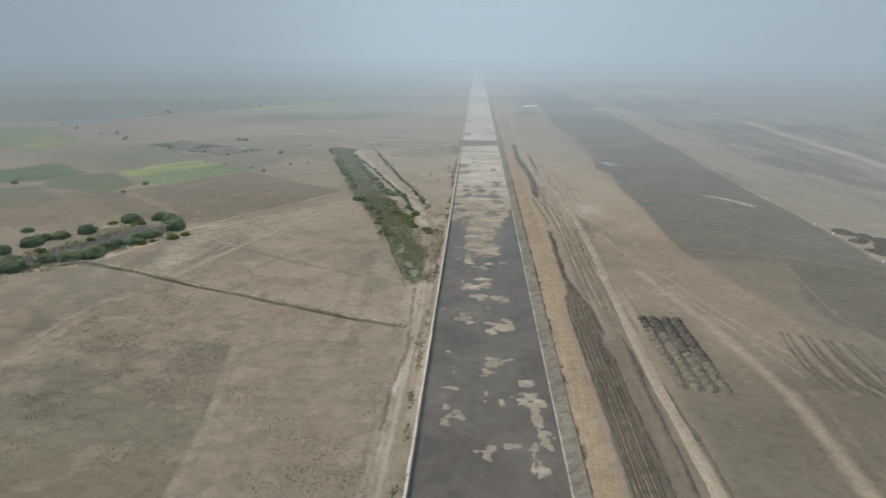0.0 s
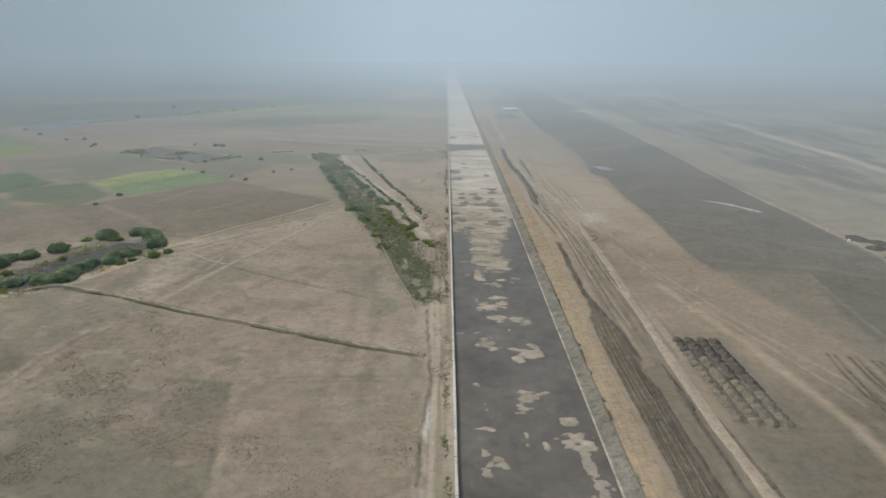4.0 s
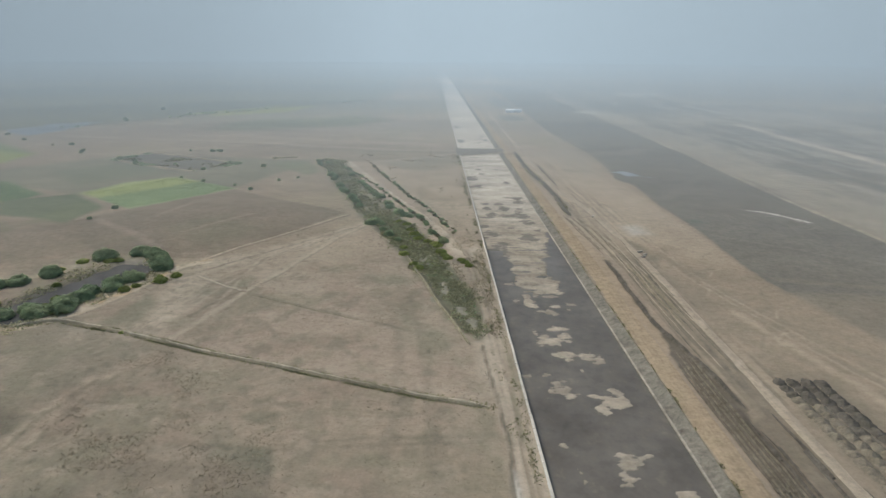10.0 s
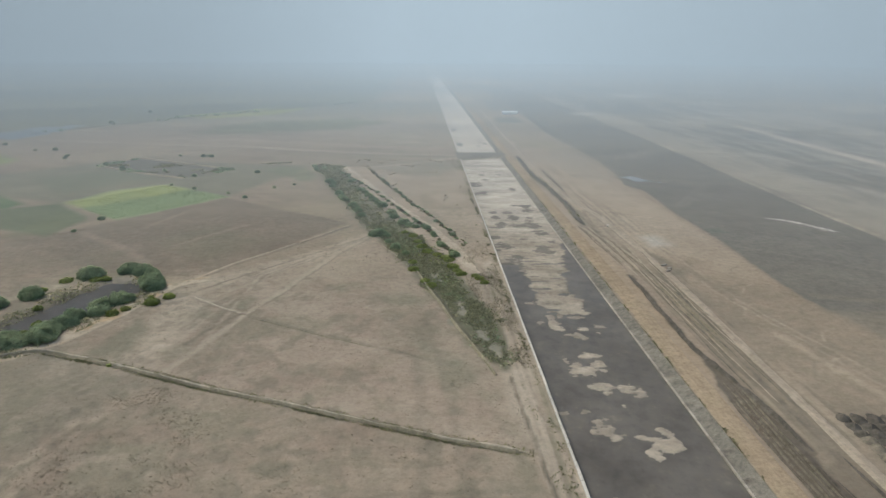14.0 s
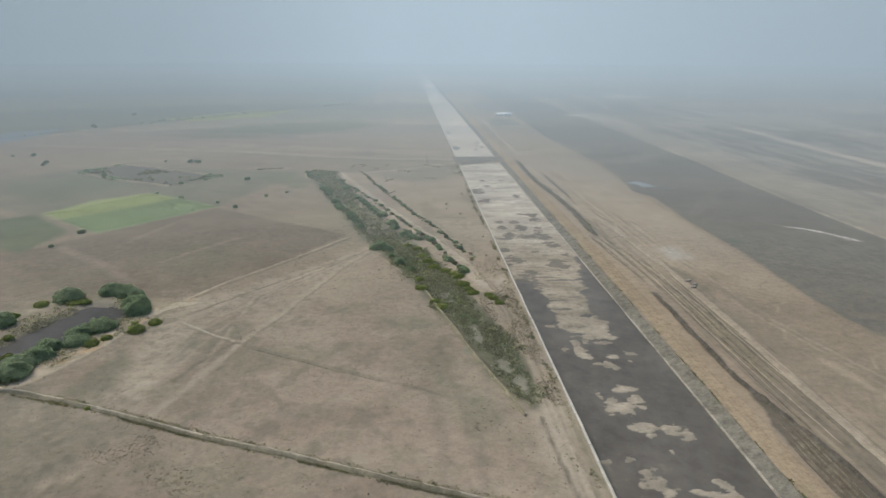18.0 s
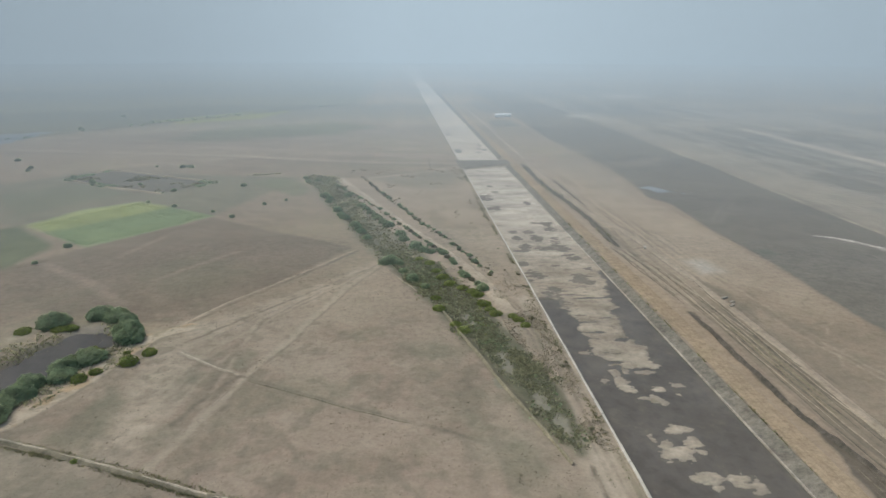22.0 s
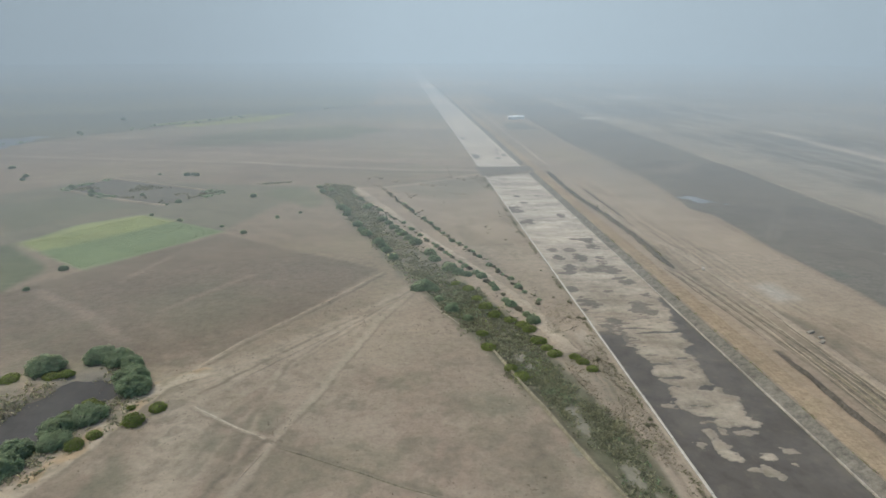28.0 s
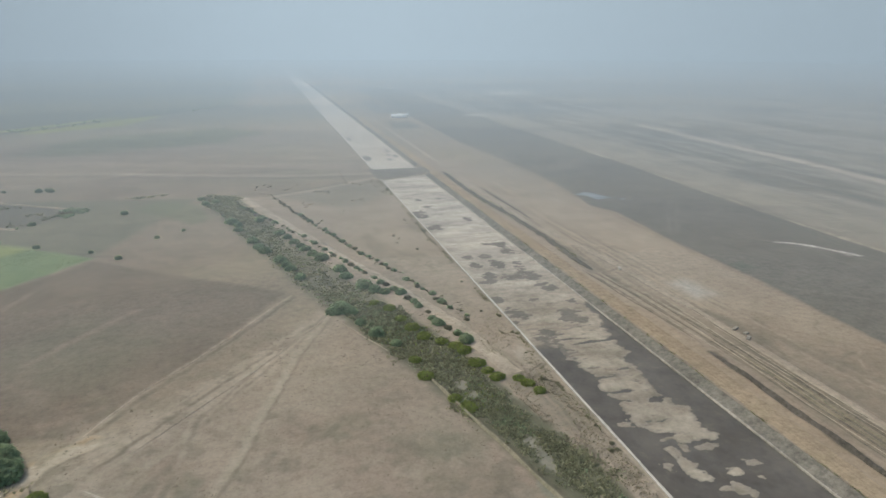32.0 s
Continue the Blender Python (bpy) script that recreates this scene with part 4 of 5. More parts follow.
rng = random.Random(4)
coping = tagged(new("coping_wall"), "pale concrete coping wall along the canal edge", "canal wall")
slab_me = [mesh_of("coping_slab", box_bm(0.58 + 0.05 * k, 5.94, 1.7, 0.05), CONCRETE) for k in range(3)]
y = -160.0
while y < 1500:
    if not 543 < y < 580:
        s = part("coping_slab", slab_me[rng.randrange(3)], CONCRETE, coping)
        s.matrix_basis = pose(EDGE_L - 0.3 + rng.uniform(-.05, .05), y + 3, -0.62 + rng.uniform(-.05, .05), 0, 0, rng.uniform(-.3, .3)) @ Matrix.Diagonal((1, 1 if y < 540 else 4, 1, 1))
    y += 6 if y < 540 else 24

lining = tagged(new("canal_lining"), "grey stone-pitched lining with a pale toe kerb on the canal bank", "canal lining")
run, rise = LINING_TOP - EDGE_R, 1.2
tilt = math.degrees(math.atan2(rise, run))
panel_me = [mesh_of("lining_panel", box_bm(math.hypot(run, rise), 3.985, 0.18, 0.012), LINING) for k in range(2)]
kerb_me = mesh_of("toe_kerb", box_bm(0.4, 3.97, 0.5, 0.04), KERB)
cap_me = mesh_of("cap_kerb", box_bm(0.3, 3.97, 0.3, 0.04), BUND)
y = -160.0
while y < 1500:
    far = 1 if y < 540 else 4
    if not 546 < y < 584:
        for name, me, px, pz, ry in (("lining_panel", panel_me[rng.randrange(2)], EDGE_R + run / 2 + 0.1, WATER_Z + 0.62 + rise / 2 - 0.45, -tilt), ("toe_kerb", kerb_me, EDGE_R, WATER_Z + 0.15, 0), ("cap_kerb", cap_me, LINING_TOP + 0.2, 0.12, 0)):
            s = part(name, me, LINING, lining)
            s.matrix_basis = pose(px, y + 2 * far, pz + rng.uniform(-.006, .006), 0, ry, 0) @ Matrix.Diagonal((1, far, 1, 1))
    y += 4 * far


# ---- roads, bund and windrows ----


def curve_pts(pts, stepm):
    """Points along a smooth line through pts, about stepm apart, with the way across at each."""
    p = [Vector((*q, 0)) for q in pts]
    p = [2 * p[0] - p[1]] + p + [2 * p[-1] - p[-2]]
    out = []
    for a, b, c, d in zip(p, p[1:], p[2:], p[3:]):
        n = max(2, int((c - b).length / stepm))
        for k in range(n):
            t = k / n
            out.append(0.5 * ((2 * b) + (c - a) * t + (2 * a - 5 * b + 4 * c - d) * t * t + (3 * b - a - 3 * c + d) * t ** 3))
    out.append(p[-2])
    res = []
    for i, q in enumerate(out):
        w = (out[min(i + 1, len(out) - 1)] - out[max(i - 1, 0)]).normalized()
        res.append((q.x, q.y, w.y, -w.x))
    return np.array(res)


def strip(name, pts, width, profile, material, label, category, kind="", stepm=1.5, rag=0.25, seed=0, parent=None, wobble=0.0, taper=0.0):
    """A long strip over the ground. profile: pairs of place across (-1 to 1) and height above the ground."""
    c = curve_pts(pts, stepm)
    n, k = len(c), len(profile)
    s = np.arange(n) * stepm
    co = np.empty((n, k, 3))
    ends = np.clip(np.minimum(s, s[-1] - s) / taper, 0.06, 1) if taper else np.ones(n)
    sway = wobble * fbm(s, s * 0 + seed, 14, 90 + seed, 3)
    for j, (u, h) in enumerate(profile):
        r = 1 + rag * fbm(s, s * 0 + 31.0 * j, 5, 91 + seed, 3) * (abs(u) > 0.1)
        off = u * width / 2 * r * ends ** 0.5 + sway
        co[:, j, 0], co[:, j, 1] = c[:, 0] + c[:, 2] * off, c[:, 1] + c[:, 3] * off
        co[:, j, 2] = gz(co[:, j, 0], co[:, j, 1]) + h * ends * (1 + (0.35 * fbm(s, s * 0 + 7.0 * j, 3, 92 + seed, 3) if h > 0.1 else 0))
    idx = np.arange(n * k).reshape(n, k)
    q = np.stack([idx[:-1, :-1], idx[:-1, 1:], idx[1:, 1:], idx[1:, :-1]], -1).reshape(-1, 4)
    me = bpy.data.meshes.new(name)
    quads_into(me, co.reshape(-1, 3), q)
    ob = part(name, me, material, parent)
    if not parent:
        tagged(ob, label, category, kind=kind)
    return ob


FLAT = [(-1, -0.12), (-0.75, 0.06), (-0.35, 0.05), (-0.2, 0.09), (0.2, 0.09), (0.35, 0.05), (0.75, 0.06), (1, -0.12)]
strip("service_road", [(26.5, -160), (26.6, 105), (26.8, 152), (27.1, 205), (27.3, 235), (27.8, 300), (27.6, 420), (27.4, 548), (28, 600), (29, 1400)], 6.7, FLAT, SAND, "orange-tan graded sand road beside the canal lining", "road", "structure", rag=0.12)
strip("haul_track", [(47.2, -160), (47.5, 102), (47.6, 126), (47, 142), (47.2, 160), (48, 190), (48.4, 215), (49.6, 249), (50.2, 275), (49.8, 300), (48.4, 340), (46.5, 375), (40.2, 412), (39.6, 476), (39.8, 566), (40, 640), (42, 900), (44, 1300)], 3.5, FLAT, TRACK, "pale dusty haul track across the graded ground", "track", "structure", rag=0.15, seed=1)
strip("bank_track", [(-96.5, 513), (-72, 440), (-50, 378), (-31, 325), (-22.5, 284)], 6.0, FLAT, PALE, "pale sandy track beside the reed channel", "track", "structure", rag=0.25, seed=2)
RIDGE = [(-1, -0.15), (-0.55, 0.28), (-0.2, 0.5), (0.2, 0.5), (0.55, 0.28), (1, -0.15)]
CREST = soil_material("crest_pale", (0.405, 0.345, 0.268), 0.25, 0.35)
strip("field_bund", BUND_PTS, 2.2, RIDGE, BUND, "low earth bund overgrown with grass across the fields", "bund", "structure", rag=0.25, seed=3, taper=4)
strip("bund_path", BUND_PTS, 0.5, [(-1, 0.4), (-0.5, 0.62), (0.5, 0.62), (1, 0.4)], CREST, "pale trodden path on top of the field bund", "path", "structure", rag=0.3, seed=4, taper=4)
LOW = [(-1, -0.06), (-0.4, 0.1), (0.1, 0.13), (0.5, 0.09), (1, -0.06)]
for k, (pts, wide, soil_kind) in enumerate([([(-119.6, 262.4), (-110.3, 255.3), (-100, 248.3)], 0.7, CREST), ([(-98, 246.5), (-100.4, 240), (-103, 233)], 0.5, PALE), ([(-97, 245), (-80, 236), (-69, 230), (-55, 223.4)], 0.6, BUND),
                                             ([(-76.8, 354.5), (-95.4, 325.3), (-115.4, 297.8), (-124, 282)], 0.55, PALE), ([(-65.5, 334), (-87.3, 304), (-104, 283), (-114, 271)], 0.5, PALE), ([(-64, 331), (-58, 318), (-52, 304)], 0.5, PALE)]):
    strip("field_ridge", pts, wide, LOW, soil_kind, "low trodden earth ridge between bare fields", "ridge", "structure", rag=0.5, seed=60 + k, wobble=0.2, stepm=0.9, taper=5)
WIND = [(-1, -0.15), (-0.6, 0.5), (-0.15, 1.0), (0.25, 0.8), (0.7, 0.35), (1, -0.15)]


def windrow(pts, width, high, seed, soil_kind=DARK):
    ob = strip("soil_windrow", pts, width, [(u, h * high * 0.62 if h > 0 else h) for u, h in WIND], soil_kind, "long low ridge of dark dug soil", "soil ridge", rag=0.45, seed=seed, wobble=0.3, stepm=0.8, taper=9)
    ob["group"] = "windrows of dug soil"


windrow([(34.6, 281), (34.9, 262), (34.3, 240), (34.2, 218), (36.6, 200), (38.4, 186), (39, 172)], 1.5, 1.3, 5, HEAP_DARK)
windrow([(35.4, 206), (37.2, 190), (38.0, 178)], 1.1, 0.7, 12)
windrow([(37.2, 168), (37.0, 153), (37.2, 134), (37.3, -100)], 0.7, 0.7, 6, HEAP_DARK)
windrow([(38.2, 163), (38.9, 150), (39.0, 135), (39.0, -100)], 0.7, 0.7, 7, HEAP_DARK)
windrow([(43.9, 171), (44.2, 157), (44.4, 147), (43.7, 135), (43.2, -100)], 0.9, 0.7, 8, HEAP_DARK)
windrow([(48.4, 144), (49, 134), (49.4, 120), (49.8, 103), (50, -100)], 0.9, 0.7, 9)
for k in range(5):
    windrow([(41.5 + 1.1 * k, 292 - 9 * k), (41.2 + 1.2 * k, 262), (41.0 + 1.2 * k, 236), (41.2 + 1.3 * k, 212 + 4 * k)], 0.7, 0.4, 50 + k, (HEAP, BUND)[k % 2])
for k in range(8):
    x = 31.3 + 0.68 * k
    windrow([(x + 0.1, 196 + 1.6 * k - 3 * (k % 3)), (x - 0.1, 180), (x, 145), (x, 120), (x, -100)], 0.5, 0.55, 30 + k, (DARK, HEAP)[k % 2])
# a raised dark ridge stands in for the dug ditch here
windrow([(33.6, 557), (33.2, 477), (36, 428), (36.5, 387), (35.6, 351)], 3.6, 0.9, 11)
windrow([(42.6, 500), (42.8, 460), (43, 425)], 1.2, 0.5, 13)
for k in range(4):
    windrow([(93 + 4.8 * k, 172 - 2 * k), (91 + 4.8 * k, 158 - 3 * k), (88.5 + 5.4 * k, 143 - 2 * k)], 0.7, 0.35, 20 + k)

RUT_DARK, RUT_PALE = soil_material("rut_dark", (0.15, 0.126, 0.095), 0.2, 0.4), soil_material("rut_pale", (0.34, 0.28, 0.21), 0.2, 0.35)


def rut(pts, wide, soil_kind, seed):
    ob = strip("wheel_rut", pts, wide, [(-1, -0.05), (-0.45, 0.07), (0.45, 0.07), (1, -0.05)], soil_kind, "long wheel rut pressed into bare graded soil", "wheel rut", "structure", rag=0.6, seed=seed, wobble=0.35, stepm=0.8, taper=7)
    ob["group"] = "wheel ruts in the soil"


for k in range(9):
    x, y0 = 38.6 + 1.15 * k, 205 + 23 * (k % 3)
    rut([(x + 1.2, y0 + 70), (x + 0.6, y0 + 40), (x, y0 + 15), (x + 0.4, y0 - 14)], 0.4, (RUT_DARK, RUT_PALE)[k % 2], 70 + k)
for k in range(6):
    x, y0 = 33.5 + 2.1 * k, 352 - 6 * k
    rut([(x - 1.5, y0), (x, y0 - 22), (x + 1.5, y0 - 46), (x + 2.6, y0 - 66)], 0.5, (RUT_DARK, RUT_PALE)[k % 2], 80 + k)

# ---- soil heaps ----


def heap_mesh(seed, soil_kind):
    n, rings = 20, 6
    r = random.Random(seed)
    verts, faces = [(0, 0, 1.0)], []
    for i in range(1, rings + 1):
        t = i / rings
        for k in range(n):
            a = 2 * math.pi * k / n
            w = 1 + 0.22 * noise.noise((math.cos(a) * 1.3, math.sin(a) * 1.3, seed * 3.7)) + r.uniform(-0.05, 0.05)
            h = (1 - t) ** 0.85 * (1 - 0.25 * t) + 0.16 * noise.noise((math.cos(a) * t * 4, math.sin(a) * t * 4, seed * 9.1)) + r.uniform(-0.05, 0.05)
            verts.append((math.cos(a) * t * w, math.sin(a) * t * w, h if i < rings else -0.1))
    faces += [(0, 1 + k, 1 + (k + 1) % n) for k in range(n)]
    for i in range(rings - 1):
        for k in range(n):
            a, b = 1 + i * n + k, 1 + i * n + (k + 1) % n
            faces.append((a, a + n, b + n, b))
    me = bpy.data.meshes.new("earth_mound")
    me.from_pydata(verts, [], faces)
    me.polygons.foreach_set("use_smooth", np.ones(len(me.polygons), bool))
    me.materials.append(soil_kind)
    return me


heap_me, heap_dark_me = [heap_mesh(k, HEAP) for k in range(6)], [heap_mesh(k, HEAP_DARK) for k in range(6)]
rng = random.Random(8)
for row in range(4):
    for k in range(15):
        x, y = 53.6 + row * 3.3 + rng.uniform(-.25, .25), 183.8 - k * 2.9 - 0.4 * row + rng.uniform(-.4, .4)
        s = rng.uniform(1.75, 2.05)
        dark = y > (176, 172, 160, 154)[row]
        ob = part("earth_mound", (heap_me, heap_dark_me)[dark][rng.randrange(6)], HEAP)
        tagged(ob, "tipped heap of dark soil on the graded field" if dark else "tipped heap of dry brown soil on the graded field", "soil heap", "soil heaps tipped in rows")
        ob.matrix_basis = pose(x, y, g1(x, y) - 0.05, 0, 0, rng.uniform(-14, 14)) @ Matrix.Diagonal((s, s * rng.uniform(1.1, 1.4), rng.uniform(1.0, 1.4) * (1 if k < 9 else 1.35 - 0.045 * k), 1))

# ---- plants ----


def leaf_cards(centres, sizes, rs, up=0.0):
    """Small bent leaf sprays at the centres: four corners each, facing anywhere, or more upwards."""
    n = len(centres)
    nrm = rs.normal(size=(n, 3)) * 0.7 + up
    nrm /= np.linalg.norm(nrm, axis=1)[:, None]
    t = np.cross(nrm, rs.normal(size=(n, 3)))
    t /= np.linalg.norm(t, axis=1)[:, None] + 1e-9
    b = np.cross(nrm, t)
    s = sizes[:, None]
    c = [centres + s * (-t), centres + s * (0.55 * b + 0.2 * nrm), centres + s * t, centres - s * (0.55 * b - 0.15 * nrm)]
    return np.stack(c, 1).reshape(-1, 3), np.arange(4 * n).reshape(n, 4)


def crown_mesh(name, seed, high, wide, leaves, material, size=0.32, flat=0.6):
    """A lumpy dome of leaf sprays, mostly facing outwards, with ragged gaps."""
    rs = np.random.RandomState(seed)
    d = rs.normal(size=(leaves, 3))
    d[:, 2] = np.abs(d[:, 2]) * 1.1 - 0.22
    d /= np.linalg.norm(d, axis=1)[:, None]
    lump = np.array([0.2 * noise.noise(Vector(v * 1.4 + seed * 3.1)) + 0.22 * noise.noise(Vector(v * 3.4 + seed * 7.7)) for v in d])
    r = (0.94 + lump) * rs.uniform(0.8, 1.04, leaves)
    p = d * r[:, None] * np.array([wide, wide, high * 0.78]) + np.array([0, 0, high * 0.2])
    keep = lump > -0.2
    p, d = p[keep], d[keep]
    p[:, 2] = np.maximum(p[:, 2], 0.12)
    co, q = leaf_cards(p, rs.uniform(0.6, 1.25, len(p)) * size, rs, d * 1.6 + np.array([0, 0, 1.0]))
    me = bpy.data.meshes.new(name)
    quads_into(me, co, q)
    me.polygons.foreach_set("use_smooth", np.zeros(len(q), bool))
    me.materials.append(material)
    return me


def trunk_mesh(seed, high, wide):
    """Several tapered stems that spread from one foot."""
    r = random.Random(seed)
    verts, faces = [], []
    for k in range(5):
        a, lean = k * 1.26 + r.uniform(-.3, .3), wide * r.uniform(0.25, 0.55)
        base = len(verts)
        for i in range(4):
            t = i / 3
            cx, cy, cz, rad = math.cos(a) * lean * t ** 1.2, math.sin(a) * lean * t ** 1.2, high * 0.6 * t - 0.15, 0.14 * (1 - 0.75 * t)
            for j in range(6):
                b = j * math.pi / 3
                verts.append((cx + math.cos(b) * rad, cy + math.sin(b) * rad, cz))
        for i in range(3):
            for j in range(6):
                p, q = base + i * 6 + j, base + i * 6 + (j + 1) % 6
                faces.append((p, q, q + 6, p + 6))
    me = bpy.data.meshes.new("trunk")
    me.from_pydata(verts, [], faces)
    me.materials.append(BARK)
    return me


def plant_kinds(name, material, count, high, wide, leaves, size, seed):
    kinds = []
    for k in range(count):
        kinds.append((trunk_mesh(seed + k, high, wide), crown_mesh("crown", seed + k, high, wide, leaves, material, size)))
    return name, kinds


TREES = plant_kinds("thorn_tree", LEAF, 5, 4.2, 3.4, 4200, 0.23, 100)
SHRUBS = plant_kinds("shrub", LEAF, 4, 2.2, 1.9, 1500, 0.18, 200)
DRY_SHRUBS = plant_kinds("dry_shrub", LEAF_DRY, 3, 1.7, 1.5, 700, 0.2, 300)
LIME_SHRUBS = plant_kinds("leafy_shrub", LEAF_LIGHT, 3, 1.6, 1.9, 1300, 0.17, 400)
plant_rng = random.Random(11)


def plant(kinds, x, y, s, label, group="", flatten=1.0):
    name, meshes = kinds
    trunk, crown = meshes[plant_rng.randrange(len(meshes))]
    root = tagged(new(name), label, "shrub" if "shrub" in name else "tree", group)
    part("trunk", trunk, BARK, root)
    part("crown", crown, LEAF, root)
    root.matrix_basis = pose(x, y, g1(x, y) - 0.02, 0, 0, plant_rng.uniform(0, 360)) @ Matrix.Diagonal((s, s * plant_rng.uniform(0.85, 1.15), s * flatten * plant_rng.uniform(0.85, 1.1), 1))
    return root


# trees round the pond: x, y, size
for x, y, s in [(-163.7, 284, 1.3), (-152, 289.5, 1.3), (-146.5, 287.5, 1.2), (-141.5, 284, 1.0), (-138.6, 276.5, 1.35), (-136, 271, 1.2), (-141.9, 259.5, 1.3), (-146.5, 255.5, 1.25), (-144.5, 249.5, 1.0),
                (-151, 247, 1.1), (-150.5, 241, 1.25), (-153, 235.5, 1.45), (-151, 230.5, 1.2), (-158, 229, 1.3), (-163, 233, 1.1), (-168.5, 228, 1.2), (-173.5, 264, 1.2), (-180, 255.5, 1.2), (-185, 243.5, 1.3),
                (-185.5, 251, 1.1), (-178.5, 223, 1.3), (-171.2, 213.5, 1.3), (-190, 232, 1.2), (-196, 226, 1.2), (-207, 218, 1.2), (-183, 209, 1.3), (-192, 202, 1.2), (-201, 196, 1.2), (-214, 188, 1.3), (-225, 200, 1.2), (-216, 213, 1.1), (-201, 264, .8)]:
    plant(TREES, x, y, s, "spreading dark green thorn tree at the pond's edge", "trees round the pond", 0.72)
for x, y, s in [(-130.6, 256.2, 1.35), (-127.1, 261.5, 1.0), (-137, 251.5, .85), (-139.6, 248, 1.0), (-133.5, 262.5, .5), (-124.5, 213.5, .45), (-148, 262, .8), (-160, 243, .9), (-166, 254, .8), (-160, 236, .9), (-176, 236, 1.0)]:
    plant(LIME_SHRUBS, x, y, s * 1.05, "rounded olive-green shrub on pale ground near the pond", "shrubs near the pond")
for x, y, s in [(-143, 265, 1.4), (-145.5, 268, 1.0), (-170, 279, 1.3), (-160, 280, 1.2), (-157, 281, 1.2), (-174, 270, 1.2), (-183, 262, 1.0), (-166, 218, 1.2)]:
    plant(LIME_SHRUBS, x, y, s, "light green leafy shrub beside the pond", "shrubs near the pond", 0.6)
# lone trees in the fields
for x, y, s in [(-198.2, 365, 1.0), (-200.6, 344, .7), (-191, 477, 1.0), (-153, 489, 1.1), (-141.5, 412.5, 1.0), (-131, 440, .7), (-247, 498, .9), (-251, 507, 1.1), (-218, 497, .8), (-195.6, 449, .7), (-177.7, 437, .8),
                (-211, 557, 1.2), (-204.5, 556, 1.2), (-207.5, 560, 1.0), (-342, 591, 1.2), (-312, 548, 1.0), (-270, 523, 1.0), (-278, 362, 1.1), (-316, 559, 1.1), (-121, 450, .6), (-154, 424, .6), (-357, 589, .9),
                (-230, 560, .7), (-400, 620, 1.1), (-440, 660, 1.2), (-389, 792, 1.5), (-397, 920, 1.8)]:
    plant(TREES, x, y, s * 0.52, "lone dark green thorn tree in open fields", "trees in the fields", 0.85)
# bushes in and beside the reed channel
for x, y, s in [(-61.4, 338, 2.0), (-64, 336, 1.4), (-58.5, 336, 1.4), (-115, 500, 1.4), (-110, 505, 1.3), (-100, 457, 1.9), (-97, 452, 1.3), (-96.5, 443, 1.2), (-90, 424, 1.6), (-87.5, 414, 1.4), (-85, 407, 1.5),
                (-87, 458, 1.5), (-79, 393, 1.6), (-77, 387, 1.3), (-75.6, 382, 1.4), (-72.4, 371.6, 1.4), (-78, 433, 1.4), (-75, 425, 1.3), (-72.5, 417, 1.4), (-70, 410, 1.2), (-68.6, 406, 1.5), (-66, 398, 1.4),
                (-63, 392, 1.7), (-57.4, 376, 1.5), (-56, 368, 1.5), (-51, 357, 1.8), (-48, 352, 1.4), (-45, 349, 1.1), (-53.4, 317, 1.5), (-57, 326, 1.1), (-49, 309, 1.1), (-118, 512, 1.2)]:
    plant(SHRUBS, x, y, s * 0.92, "dense green bush among reeds in the damp channel", "bushes in the reed channel", 0.75)
for x, y, s in [(-46, 298, 1.0), (-45.5, 288, 1.15), (-41.2, 276, 1.0), (-39, 271.5, 1.1), (-31.4, 299.5, 1.3), (-33, 303, 1.2), (-30.3, 291.5, 1.2), (-27.6, 283, 1.2), (-29, 287, 1.0), (-21.2, 278, 1.0), (-19.8, 274, 1.0), (-22.5, 281, .9),
                (-40, 312, 1.3), (-42, 319, 1.3), (-44, 326, 1.1), (-46, 335, 1.2), (-36, 307, 1.0), (-50, 341, 1.0)]:
    plant(LIME_SHRUBS, x, y, s, "bright yellow-green leafy shrub in the reed channel", "leafy shrubs in the channel", 0.65)
ROW_A = curve_pts([(-98, 495), (-84, 462), (-71.5, 432.7), (-60.4, 403.5), (-48.2, 370), (-42.9, 355), (-36.3, 333), (-33.5, 320), (-29, 306)], 4.2)
ROW_B = curve_pts([(-79, 506), (-66.8, 462), (-59.6, 438), (-51.5, 412), (-44.6, 389), (-37.6, 371), (-33.4, 357), (-30, 343), (-26, 330), (-23.5, 320)], 2.8)
for k, (x, y, _, _) in enumerate(ROW_A):
    plant(SHRUBS if k % 3 else DRY_SHRUBS, x + plant_rng.uniform(-.6, .6), y + plant_rng.uniform(-1.2, 1.2), plant_rng.uniform(.3, .85) + max(0, 420 - y) * 0.0035, "small green shrub along the edge of a sandy track", "shrubs along the sandy track", 0.8)
for k, (x, y, _, _) in enumerate(ROW_B):
    plant(SHRUBS if k % 2 and y < 470 else DRY_SHRUBS, x + plant_rng.uniform(-1.1, 1.1), y + plant_rng.uniform(-1.4, 1.4), plant_rng.uniform(.25, .85), "small scrubby bush along the sandy track", "scrub along the sandy track", 0.8)
for k in range(14):
    y = plant_rng.uniform(200, 420)
    plant(DRY_SHRUBS, EDGE_L - plant_rng.uniform(1.2, 5 + max(0, y - 250) * 0.06), y, plant_rng.uniform(.25, .6), "low dry shrub on the sandy canal bank", "dry shrubs on the bank", 0.8)


